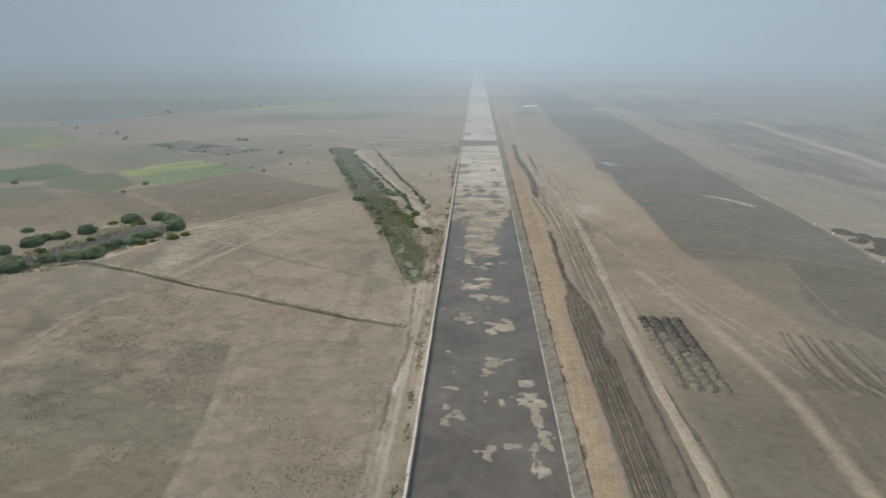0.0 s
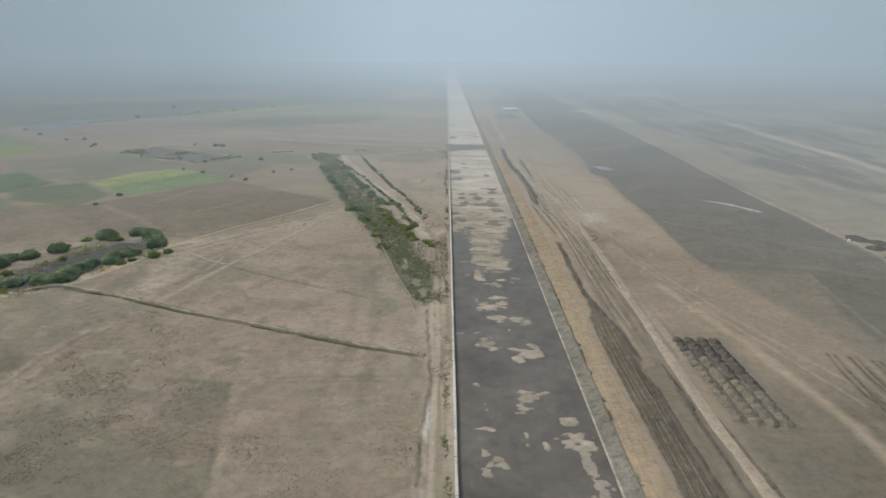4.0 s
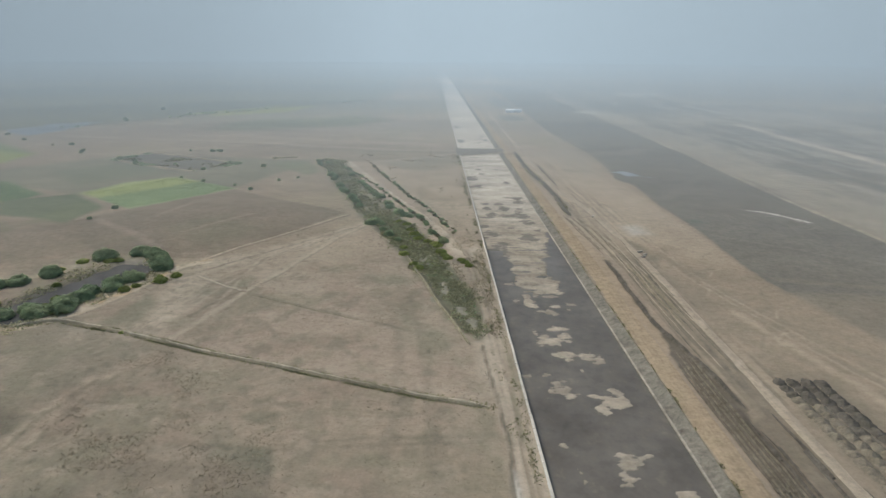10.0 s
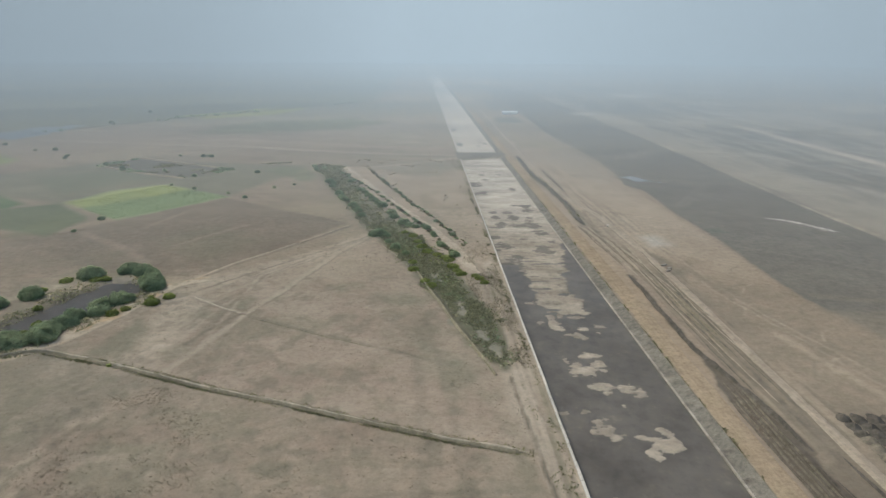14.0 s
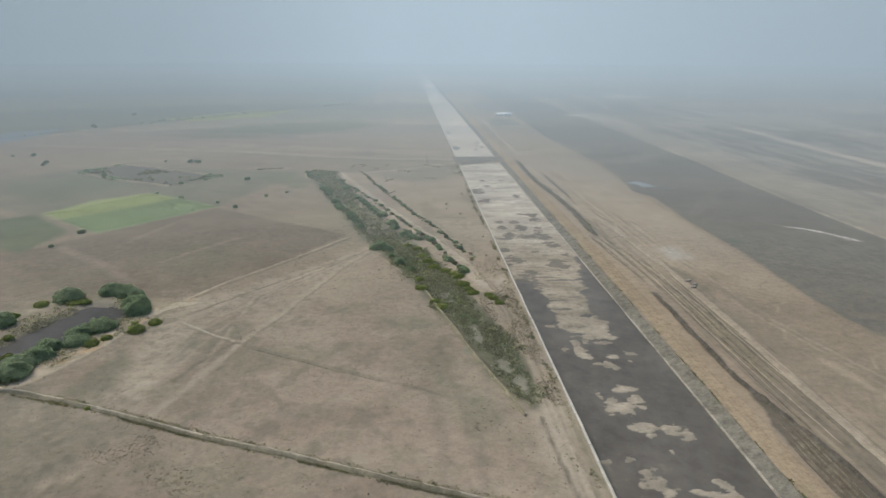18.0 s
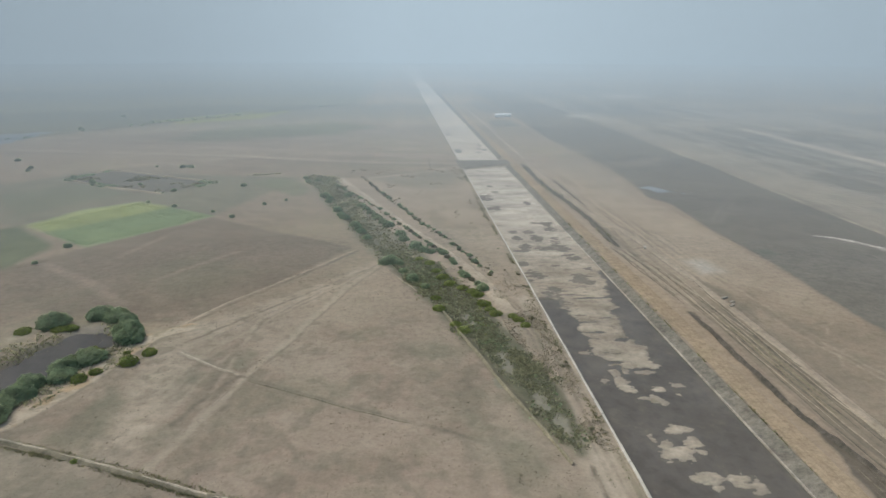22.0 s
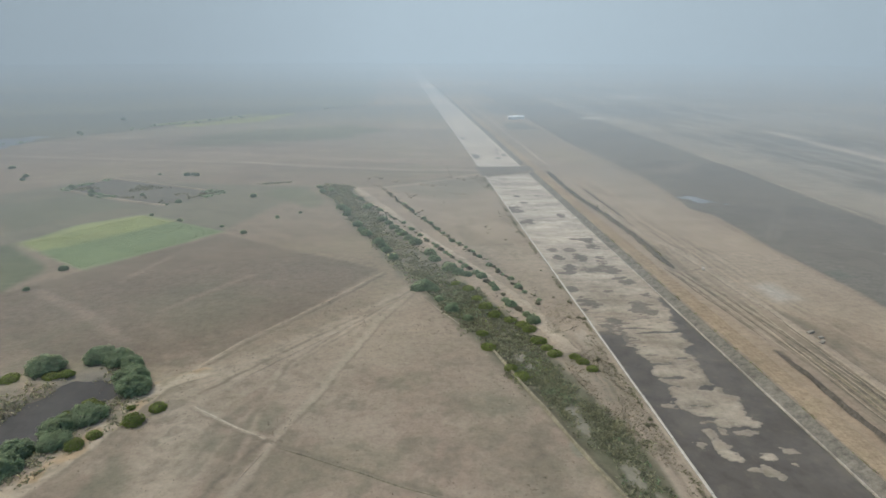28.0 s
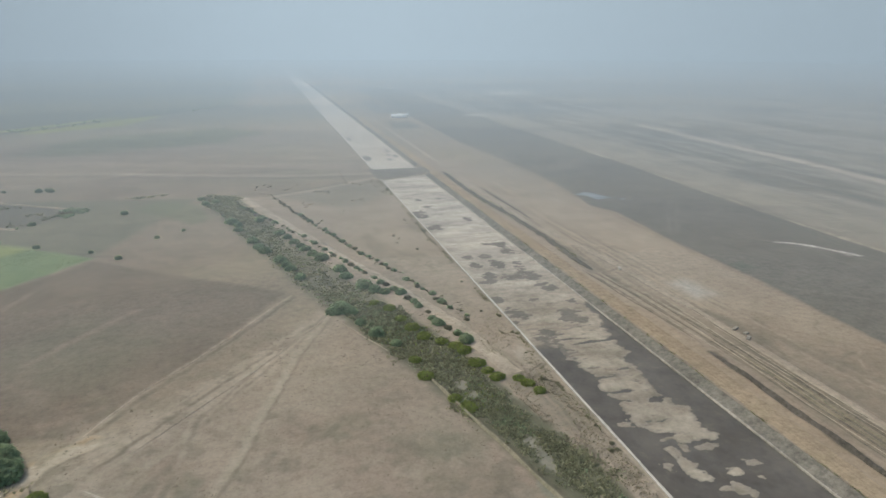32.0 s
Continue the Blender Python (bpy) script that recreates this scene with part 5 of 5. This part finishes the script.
def scatter(name, count, xr, yr, keep, size, material, label, category, seed, high=1.0, cards=5, spread=0.5):
    """One object of many small tufts."""
    rs = np.random.RandomState(seed)
    x, y = rs.uniform(*xr, count), rs.uniform(*yr, count)
    m = keep(x, y) > rs.uniform(0, 1, count)
    x, y = x[m], y[m]
    n = len(x)
    s = size * rs.uniform(0.5, 1.4, n)
    px = np.repeat(x, cards) + rs.normal(0, spread, n * cards) * np.repeat(s, cards)
    py = np.repeat(y, cards) + rs.normal(0, spread, n * cards) * np.repeat(s, cards)
    sz = np.repeat(s, cards) * rs.uniform(0.5, 1.0, n * cards)
    pz = gz(px, py)
    a = rs.uniform(0, 6.28, n * cards)
    lx, ly = rs.normal(0, 1.0, (2, n * cards))
    h = sz * high
    hw = sz * 0.32
    cx, cy = np.cos(a) * hw, np.sin(a) * hw
    v = np.stack([np.c_[px - cx, py - cy, pz - 0.03], np.c_[px + cx, py + cy, pz - 0.03], np.c_[px + cx * 0.7 + lx * h, py + cy * 0.7 + ly * h, pz + h], np.c_[px - cx * 0.7 + lx * h, py - cy * 0.7 + ly * h, pz + h * 0.85]], 1)
    me = bpy.data.meshes.new(name)
    quads_into(me, v.reshape(-1, 3), np.arange(4 * n * cards).reshape(-1, 4))
    me.polygons.foreach_set("use_smooth", np.zeros(n * cards, bool))
    return tagged(part(name, me, material), label, category, kind="stuff")



def reed_keep(x, y):
    d = inside(x, y, REED_PTS)
    k = step(-1, 3.5, d + 3 * fbm(x, y, 9, 101, 4)) * (0.45 + 0.55 * step(-0.5, 0.3, fbm(x, y, 8, 102, 3))) * (1 - 0.55 * step(325, 375, y))
    for px, py, rx, ry in POOLS:
        k = k * step(0.7, 1.3, np.hypot((x - px + .8 * fbm(x, y, 2, 103, 2)) / rx, (y - py) / ry))
    return k


scatter("reeds", 150000, (-122, -15), (204, 522), reed_keep, 0.66, REED, "dense olive-green reeds filling a damp channel", "reeds", 1, 0.55, 5, 0.6)
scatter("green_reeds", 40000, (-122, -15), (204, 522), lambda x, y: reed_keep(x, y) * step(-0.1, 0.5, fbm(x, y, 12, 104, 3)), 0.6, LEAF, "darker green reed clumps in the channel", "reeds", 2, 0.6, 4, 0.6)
scatter("lime_reeds", 15000, (-122, -15), (204, 522), lambda x, y: reed_keep(x, y) * step(0.25, 0.7, fbm(x, y, 10, 105, 3)) * step(240, 270, y) * (1 - step(340, 370, y)), 0.7, LEAF_LIGHT, "yellow-green reed tops in the channel", "reeds", 3, 0.5, 4)
scatter("pond_sedge", 16000, (-225, -128), (190, 295), lambda x, y: (1 - step(1, 8, np.abs(inside(x, y, POND_PTS) + 3))) * step(-0.5, 0.3, fbm(x, y, 8, 106, 3)), 0.7, REED, "olive sedge along the pond's margin", "sedge", 4, 0.6, 4)


def left_field(x, y):
    return (x < EDGE_L - 7) * (inside(x, y, REED_PTS) < -1) * (inside(x, y, POND_PTS) < -3)


scatter("field_tufts", 170000, (-150, -19), (60, 330), lambda x, y: left_field(x, y) * (0.05 + 0.5 * step(-0.2, 0.9, fbm(x, y, 12, 111, 5)) * (1 - step(130, 150, y)) + 0.12 * step(0.2, 0.9, fbm(x, y, 9, 118, 4))) * (1 - 0.25 * step(190, 215, y)), 0.2, TUFT, "dry brown weed tufts over the stubble field", "weeds", 5, 0.7, 4)
scatter("field_scrub", 9000, (-130, -20), (172, 335), lambda x, y: left_field(x, y) * step(0.1, 0.8, fbm(x, y, 16, 145, 4)) * 0.5, 0.3, TUFT, "low brown scrub dotted over the bare field", "scrub", 36, 0.6, 5)
BUND_X, BUND_Y = [p[0] for p in BUND_PTS[::-1]], [p[1] for p in BUND_PTS[::-1]]
scatter("bund_grass", 190000, (-165, -18), (165, 226), lambda x, y: step(0.5, 0.8, off_line(x, y, BUND_PTS)) * (1 - step(0.9, 2.0, off_line(x, y, BUND_PTS))) * (0.25 + 0.75 * step(-0.3, 0.4, fbm(x, y, 11, 112, 3))) * np.where(y < np.interp(x, BUND_X, BUND_Y), 1.0, 0.3), 0.26, GRASS, "olive grass on the lower side of the field bund", "grass", 6, 0.9, 5)
scatter("field_clumps", 70000, (-128, -58), (118, 205), lambda x, y: left_field(x, y) * step(-0.2, 0.9, fbm(x, y, 7, 133, 4)) * (1 - step(-80, -58, x)) * step(-128, -112, x) * (off_line(x, y, BUND_PTS) > 4) * 0.6, 0.21, TUFT, "olive-brown clumps of stubble in the fallow field", "stubble", 33, 0.5, 4)
scatter("bank_weeds", 16000, (-18, EDGE_L - 0.9), (86, 540), lambda x, y: step(0.0, 0.6, fbm(x * 1.5, y * 0.4, 6, 113, 3)) * 0.3 + 0.8 * (1 - step(0.2, 1.1, np.abs(x + 13.6 + 0.4 * fbm(x * 0, y, 12, 119, 3)))) * step(-0.3, 0.4, fbm(x * 0, y, 7, 120, 3)), 0.27, WEED, "olive weeds on the sandy bank", "weeds", 7, 0.9, 5)
scatter("bank_scrub", 17000, (-26, EDGE_L - 1.0), (196, 330), lambda x, y: step(-0.5, 0.5, fbm(x * 1.2, y * 0.5, 6, 116, 3)) * (inside(x, y, REED_PTS) < 1) * (x > -14 - (y - 196) * 0.16) * step(0.8, 3.5, EDGE_L - x) * 0.7 * (1 - step(285, 328, y)), 0.26, SCRUB, "brown-green scrub between reeds and canal", "scrub", 12, 0.7, 4)
scatter("track_grass", 5200, (-100, -20), (300, 510), lambda x, y: np.maximum((1 - step(0.6, 1.8, off_line(x, y, [(-79, 506), (-66.8, 462), (-59.6, 438), (-51.5, 412), (-44.6, 389), (-33.4, 357), (-26, 330), (-23.5, 320)]))), (1 - step(0.5, 1.5, off_line(x, y, [(-98, 495), (-84, 462), (-71.5, 432.7), (-60.4, 403.5), (-48.2, 370), (-36.3, 333), (-29, 306)]))) * 0.5), 0.6, GRASS, "grass strips along both edges of the sandy track", "grass", 13, 0.7, 4)
scatter("plot_scrub", 5200, (-272, -170), (465, 550), lambda x, y: step(0, 3, inside(x, y, [(-270, 517), (-256, 546), (-174, 501), (-196, 472), (-240, 496)])) * step(-0.2, 0.5, fbm(x, y, 14, 117, 3)), 1.1, GRASS, "scrubby growth inside the bunded plot", "scrub", 14, 0.6, 4)
scatter("lining_weeds", 5000, (23.4, 24.4), (86, 540), lambda x, y: step(0.0, 0.5, fbm(x * 0, y, 2.6, 114, 2)) * (0.3 + 0.7 * (x < 23.9)), 0.36, GRASS, "weeds along the top of the canal lining", "weeds", 8, 0.8, 5)
scatter("crossing_scrub", 2500, (-90, -14), (400, 545), lambda x, y: step(0.25, 0.7, fbm(x, y * 0.7, 9, 115, 3)) * (inside(x, y, REED_PTS) < -3) * (x > -80 + (490 - y) * 0.45), 0.7, SCRUB, "brown scrub dotted over the bare triangle of ground", "scrub", 9, 0.8, 4)

REED_BANK = soil_material("dry_grass_bank", (0.25, 0.218, 0.152), 0.25, 0.4)
PLOT = [(-270, 517), (-256, 546), (-174, 501), (-196, 472), (-240, 496), (-270, 517)]
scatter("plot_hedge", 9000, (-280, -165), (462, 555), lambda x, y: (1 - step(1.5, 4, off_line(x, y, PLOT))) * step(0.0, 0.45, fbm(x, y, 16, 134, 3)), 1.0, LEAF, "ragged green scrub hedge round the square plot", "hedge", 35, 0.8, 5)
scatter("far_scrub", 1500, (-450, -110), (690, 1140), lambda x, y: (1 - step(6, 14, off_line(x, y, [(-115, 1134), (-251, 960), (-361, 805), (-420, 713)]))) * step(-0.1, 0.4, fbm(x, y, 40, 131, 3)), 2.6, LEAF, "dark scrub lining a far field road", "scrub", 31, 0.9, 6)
HEDGE = [(-181, 538), (-158, 522), (-136, 529), (-120, 524), (-99, 510)]
scatter("field_hedge", 3600, (-190, -92), (500, 548), lambda x, y: (1 - step(1.5, 5, off_line(x, y, HEDGE))) * step(-0.2, 0.4, fbm(x, y, 14, 135, 3)), 0.9, REED, "low olive scrub hedge along a field edge", "hedge", 37, 0.8, 5)
scatter("ditch_weeds", 2600, (30.5, 38.5), (345, 560), lambda x, y: (1 - step(1.2, 2.6, off_line(x, y, [(33.6, 557), (33.2, 477), (36, 428), (36.5, 387), (35.6, 351)]))) * step(0.0, 0.5, fbm(x, y, 8, 132, 3)), 0.5, GRASS, "olive weeds along a dug ditch", "weeds", 32, 0.9, 5)
# crops
GREEN_FIELD = [(-236, 403), (-200, 449), (-152, 415), (-192, 363.5)]


def crop_keep(x, y):
    return step(0, 1.5, inside(x, y, GREEN_FIELD) + fbm(x, y, 8, 121, 3)) * (0.55 + 0.45 * step(-0.5, 0.2, fbm(x, y, 12, 122, 3)))


YELLOW_PART = [(-240, 411), (-223.7, 430), (-203, 451), (-182, 440), (-187.4, 421), (-202.5, 415), (-216, 402), (-219, 389)]
scatter("green_crop", 40000, (-240, -148), (360, 452), lambda x, y: crop_keep(x, y) * (1 - step(-3, 3, inside(x, y, YELLOW_PART) + 3 * fbm(x, y, 9, 123, 3))), 0.3, CROP, "plot of green standing crop", "crop", 10, 0.3, 3, 0.9)
scatter("yellow_crop", 26000, (-242, -175), (385, 452), lambda x, y: crop_keep(x, y) * step(-3, 3, inside(x, y, YELLOW_PART) + 3 * fbm(x, y, 9, 123, 3)), 0.3, RIPE, "yellow-green ripening part of the crop plot", "crop", 34, 0.3, 3, 0.9)
scatter("far_crop", 16000, (-420, -250), (340, 580), lambda x, y: np.maximum(step(0, 5, inside(x, y, [(-345, 400), (-313, 405), (-301, 437), (-255, 400), (-264, 373), (-345, 350)])), step(0, 5, inside(x, y, [(-410, 560), (-345, 543), (-344, 483), (-400, 500)]))) * 0.8, 0.6, GRASS, "low green crop on distant plots", "crop", 11, 0.4, 3, 0.8)
strip("plot_bund", [(-272, 517), (-240, 494.5), (-218, 482), (-195.5, 470.5)], 2.6, RIDGE, PALE, "pale earth bund round a dark plot", "bund", "structure", rag=0.3, seed=41)
strip("plot_bund", [(-262, 535), (-256, 548), (-215, 526), (-172, 501)], 2.2, RIDGE, PALE, "pale earth bund round a dark plot", "bund", "structure", rag=0.3, seed=42)
strip("reed_bund", [(-44.5, 288), (-42.1, 278), (-39.7, 268), (-35.6, 253), (-33.4, 242.7), (-31, 233.8), (-27, 220), (-23.5, 206)], 1.1, RIDGE, REED_BANK, "low pale bund along the edge of the reeds", "bund", "structure", rag=0.35, seed=43)

# ---- small built things ----


def shed(x, y, sx, sy, sz, turn, label, roof_mat, wall_mat):
    root = tagged(new("shed"), label, "shed")
    part("wall", box_bm(sx, sy, sz, 0.02), wall_mat, root).matrix_basis = pose(0, 0, sz / 2)
    bm = bmesh.new()
    h, o = sx * 0.22, 0.3
    v = [bm.verts.new(p) for p in [(-sx / 2 - o, -sy / 2 - o, 0), (sx / 2 + o, -sy / 2 - o, 0), (0, -sy / 2 - o, h), (-sx / 2 - o, sy / 2 + o, 0), (sx / 2 + o, sy / 2 + o, 0), (0, sy / 2 + o, h)]]
    for f in ((0, 1, 2), (5, 4, 3), (0, 2, 5, 3), (2, 1, 4, 5), (1, 0, 3, 4)):
        bm.faces.new([v[i] for i in f])
    part("roof", bm, roof_mat, root, "pale sheet roof").matrix_basis = pose(0, 0, sz + 0.004)
    door = part("door", box_bm(1.2, 0.08, 2.1, 0.01), BARK, root, "dark door")
    door.matrix_basis = pose(0, -sy / 2 - 0.03, 1.05)
    root.matrix_basis = pose(x, y, g1(x, y) - 0.05, 0, 0, turn)
    return root


shed(71, 905, 6, 11, 3.0, 80, "long white sheet-roofed shed beyond the canal crossing", WHITE, WHITE)
shed(83, 912, 5, 8, 2.8, 85, "small white sheet-roofed shed by the canal road", WHITE, WHITE)
shed(78, 918, 4, 6, 2.6, 70, "small white site shed by the canal road", WHITE, WHITE)
for k, (x, y) in enumerate([(163.6, 300.5), (164.3, 285), (162.6, 245)]):
    root = tagged(new("water_tank"), "small white tank beside the tan field road", "tank")
    bm = bmesh.new()
    bmesh.ops.create_cone(bm, cap_ends=True, segments=16, radius1=0.55, radius2=0.52, depth=1.1)
    part("body", bm, WHITE, root).matrix_basis = pose(0, 0, 0.55)
    bm = bmesh.new()
    bmesh.ops.create_cone(bm, cap_ends=True, segments=16, radius1=0.55, radius2=0.2, depth=0.24)
    part("lid", bm, WHITE, root).matrix_basis = pose(0, 0, 1.224)
    root.matrix_basis = pose(x, y, g1(x, y) - 0.02)
for k, (x, y, turn, long) in enumerate([(52.2, 292, 25, 2.6), (51.5, 285.5, 40, 2.6), (53.2, 288.5, 10, 1.6), (46.6, 349.5, 70, 3.4)]):
    ob = tagged(part("concrete_slab", box_bm(long, 1.0, 0.45, 0.06), KERB), "pale concrete slab left on the graded ground", "slab", "loose concrete slabs")
    ob.matrix_basis = pose(x, y, g1(x, y) + 0.2, 0, 0, turn)
for k, (x, y, sx, sy) in enumerate([(171, 289, 5, 7), (176, 283, 5, 6), (181, 276, 6, 7), (170, 275, 4, 6), (176, 266, 5, 8), (169, 258, 4, 7), (182, 262, 6, 8), (172, 248, 5, 6)]):
    ob = tagged(part("earth_mound", heap_dark_me[k % 6], HEAP), "large mound of dark soil beside the field road", "soil mound", "dark mounds by the road")
    ob.matrix_basis = pose(x, y, g1(x, y) - 0.1, 0, 0, 40 * k) @ Matrix.Diagonal((sx, sy, 1.6, 1))

# ---- haze and distance ----


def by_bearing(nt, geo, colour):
    """A colour with a glow painted in by bearing: brightest straight down the canal and duller to both sides."""
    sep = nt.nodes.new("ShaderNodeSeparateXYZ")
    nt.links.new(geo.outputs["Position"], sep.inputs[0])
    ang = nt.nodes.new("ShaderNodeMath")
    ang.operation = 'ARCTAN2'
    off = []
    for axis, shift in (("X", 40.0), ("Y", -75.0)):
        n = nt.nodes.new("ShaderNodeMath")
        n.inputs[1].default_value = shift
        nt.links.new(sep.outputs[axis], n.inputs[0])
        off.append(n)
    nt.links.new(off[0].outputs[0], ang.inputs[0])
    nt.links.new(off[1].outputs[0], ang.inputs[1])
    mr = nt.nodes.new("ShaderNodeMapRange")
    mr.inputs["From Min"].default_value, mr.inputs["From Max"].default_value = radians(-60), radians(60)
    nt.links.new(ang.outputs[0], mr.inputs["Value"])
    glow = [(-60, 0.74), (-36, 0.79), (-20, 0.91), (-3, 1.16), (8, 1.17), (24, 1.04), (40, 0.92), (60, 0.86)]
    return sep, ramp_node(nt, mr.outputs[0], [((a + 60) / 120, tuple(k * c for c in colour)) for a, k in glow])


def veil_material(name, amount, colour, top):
    """A sheet standing in for haze: mostly clear, with its own added glow, less near the ground and towards its top."""
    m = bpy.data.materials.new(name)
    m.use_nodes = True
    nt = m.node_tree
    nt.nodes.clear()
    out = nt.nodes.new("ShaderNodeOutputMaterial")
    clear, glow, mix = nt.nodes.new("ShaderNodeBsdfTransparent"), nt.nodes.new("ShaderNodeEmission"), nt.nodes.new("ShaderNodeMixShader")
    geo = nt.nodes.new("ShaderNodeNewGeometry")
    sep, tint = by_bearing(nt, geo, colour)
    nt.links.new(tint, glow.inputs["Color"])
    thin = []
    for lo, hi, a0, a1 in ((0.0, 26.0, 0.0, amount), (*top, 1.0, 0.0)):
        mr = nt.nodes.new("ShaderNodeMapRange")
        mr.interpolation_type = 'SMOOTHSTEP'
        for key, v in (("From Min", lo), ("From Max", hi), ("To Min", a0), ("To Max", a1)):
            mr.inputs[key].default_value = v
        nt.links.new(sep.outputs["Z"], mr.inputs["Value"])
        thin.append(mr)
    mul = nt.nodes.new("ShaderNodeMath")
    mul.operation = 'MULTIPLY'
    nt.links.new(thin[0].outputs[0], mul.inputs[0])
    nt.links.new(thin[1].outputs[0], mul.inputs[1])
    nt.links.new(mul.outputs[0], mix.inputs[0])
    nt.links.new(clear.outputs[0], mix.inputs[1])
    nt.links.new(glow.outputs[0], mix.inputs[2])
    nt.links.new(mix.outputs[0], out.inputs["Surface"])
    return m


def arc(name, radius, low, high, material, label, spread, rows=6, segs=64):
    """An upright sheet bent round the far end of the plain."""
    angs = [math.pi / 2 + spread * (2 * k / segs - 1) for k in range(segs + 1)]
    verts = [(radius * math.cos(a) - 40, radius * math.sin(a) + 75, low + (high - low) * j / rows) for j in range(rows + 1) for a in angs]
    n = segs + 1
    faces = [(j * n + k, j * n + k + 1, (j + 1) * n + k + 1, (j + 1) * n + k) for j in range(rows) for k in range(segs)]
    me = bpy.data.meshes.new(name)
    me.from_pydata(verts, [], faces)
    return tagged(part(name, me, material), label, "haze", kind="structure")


# added glowing sheets build up haze with distance, greyer near and bluer far
HAZE, NEAR_HAZE = (0.292, 0.362, 0.43), (0.318, 0.365, 0.405)
for radius, amount, tone in [(230, 0.09, NEAR_HAZE), (310, 0.11, NEAR_HAZE), (410, 0.14, NEAR_HAZE), (540, 0.19, NEAR_HAZE), (740, 0.26, HAZE), (1050, 0.36, HAZE), (1550, 0.48, HAZE), (2400, 0.6, HAZE)]:
    arc("haze_glow_sheet", radius, -6, 80 + radius * 0.36, veil_material("haze_glow", amount, tone, (80 + radius * 0.04, 80 + radius * 0.34)), "upright glowing sheet standing in for haze over the plain", 1.25)

m, nt, b = mat_nodes("far_sky")
nt.nodes.remove(b)
em = nt.nodes.new("ShaderNodeEmission")
geo, mr = nt.nodes.new("ShaderNodeNewGeometry"), nt.nodes.new("ShaderNodeMapRange")
sep, tint = by_bearing(nt, geo, (1.0, 1.0, 1.0))
nt.links.new(sep.outputs["Z"], mr.inputs["Value"])
mr.inputs["From Min"].default_value, mr.inputs["From Max"].default_value = 0, 700
height = ramp_node(nt, mr.outputs[0], [(0.0, (0.29, 0.37, 0.442)), (0.1, (0.31, 0.395, 0.472)), (0.4, (0.42, 0.535, 0.64)), (1.0, (0.49, 0.61, 0.72))])
nt.links.new(mul_node(nt, height, tint, 0.6), em.inputs["Color"])
nt.links.new(em.outputs[0], nt.nodes["Material Output"].inputs["Surface"])
arc("sky_backdrop", 4400, -60, 900, m, "pale blue-grey hazy sky over the horizon", 1.6, 8, 96)
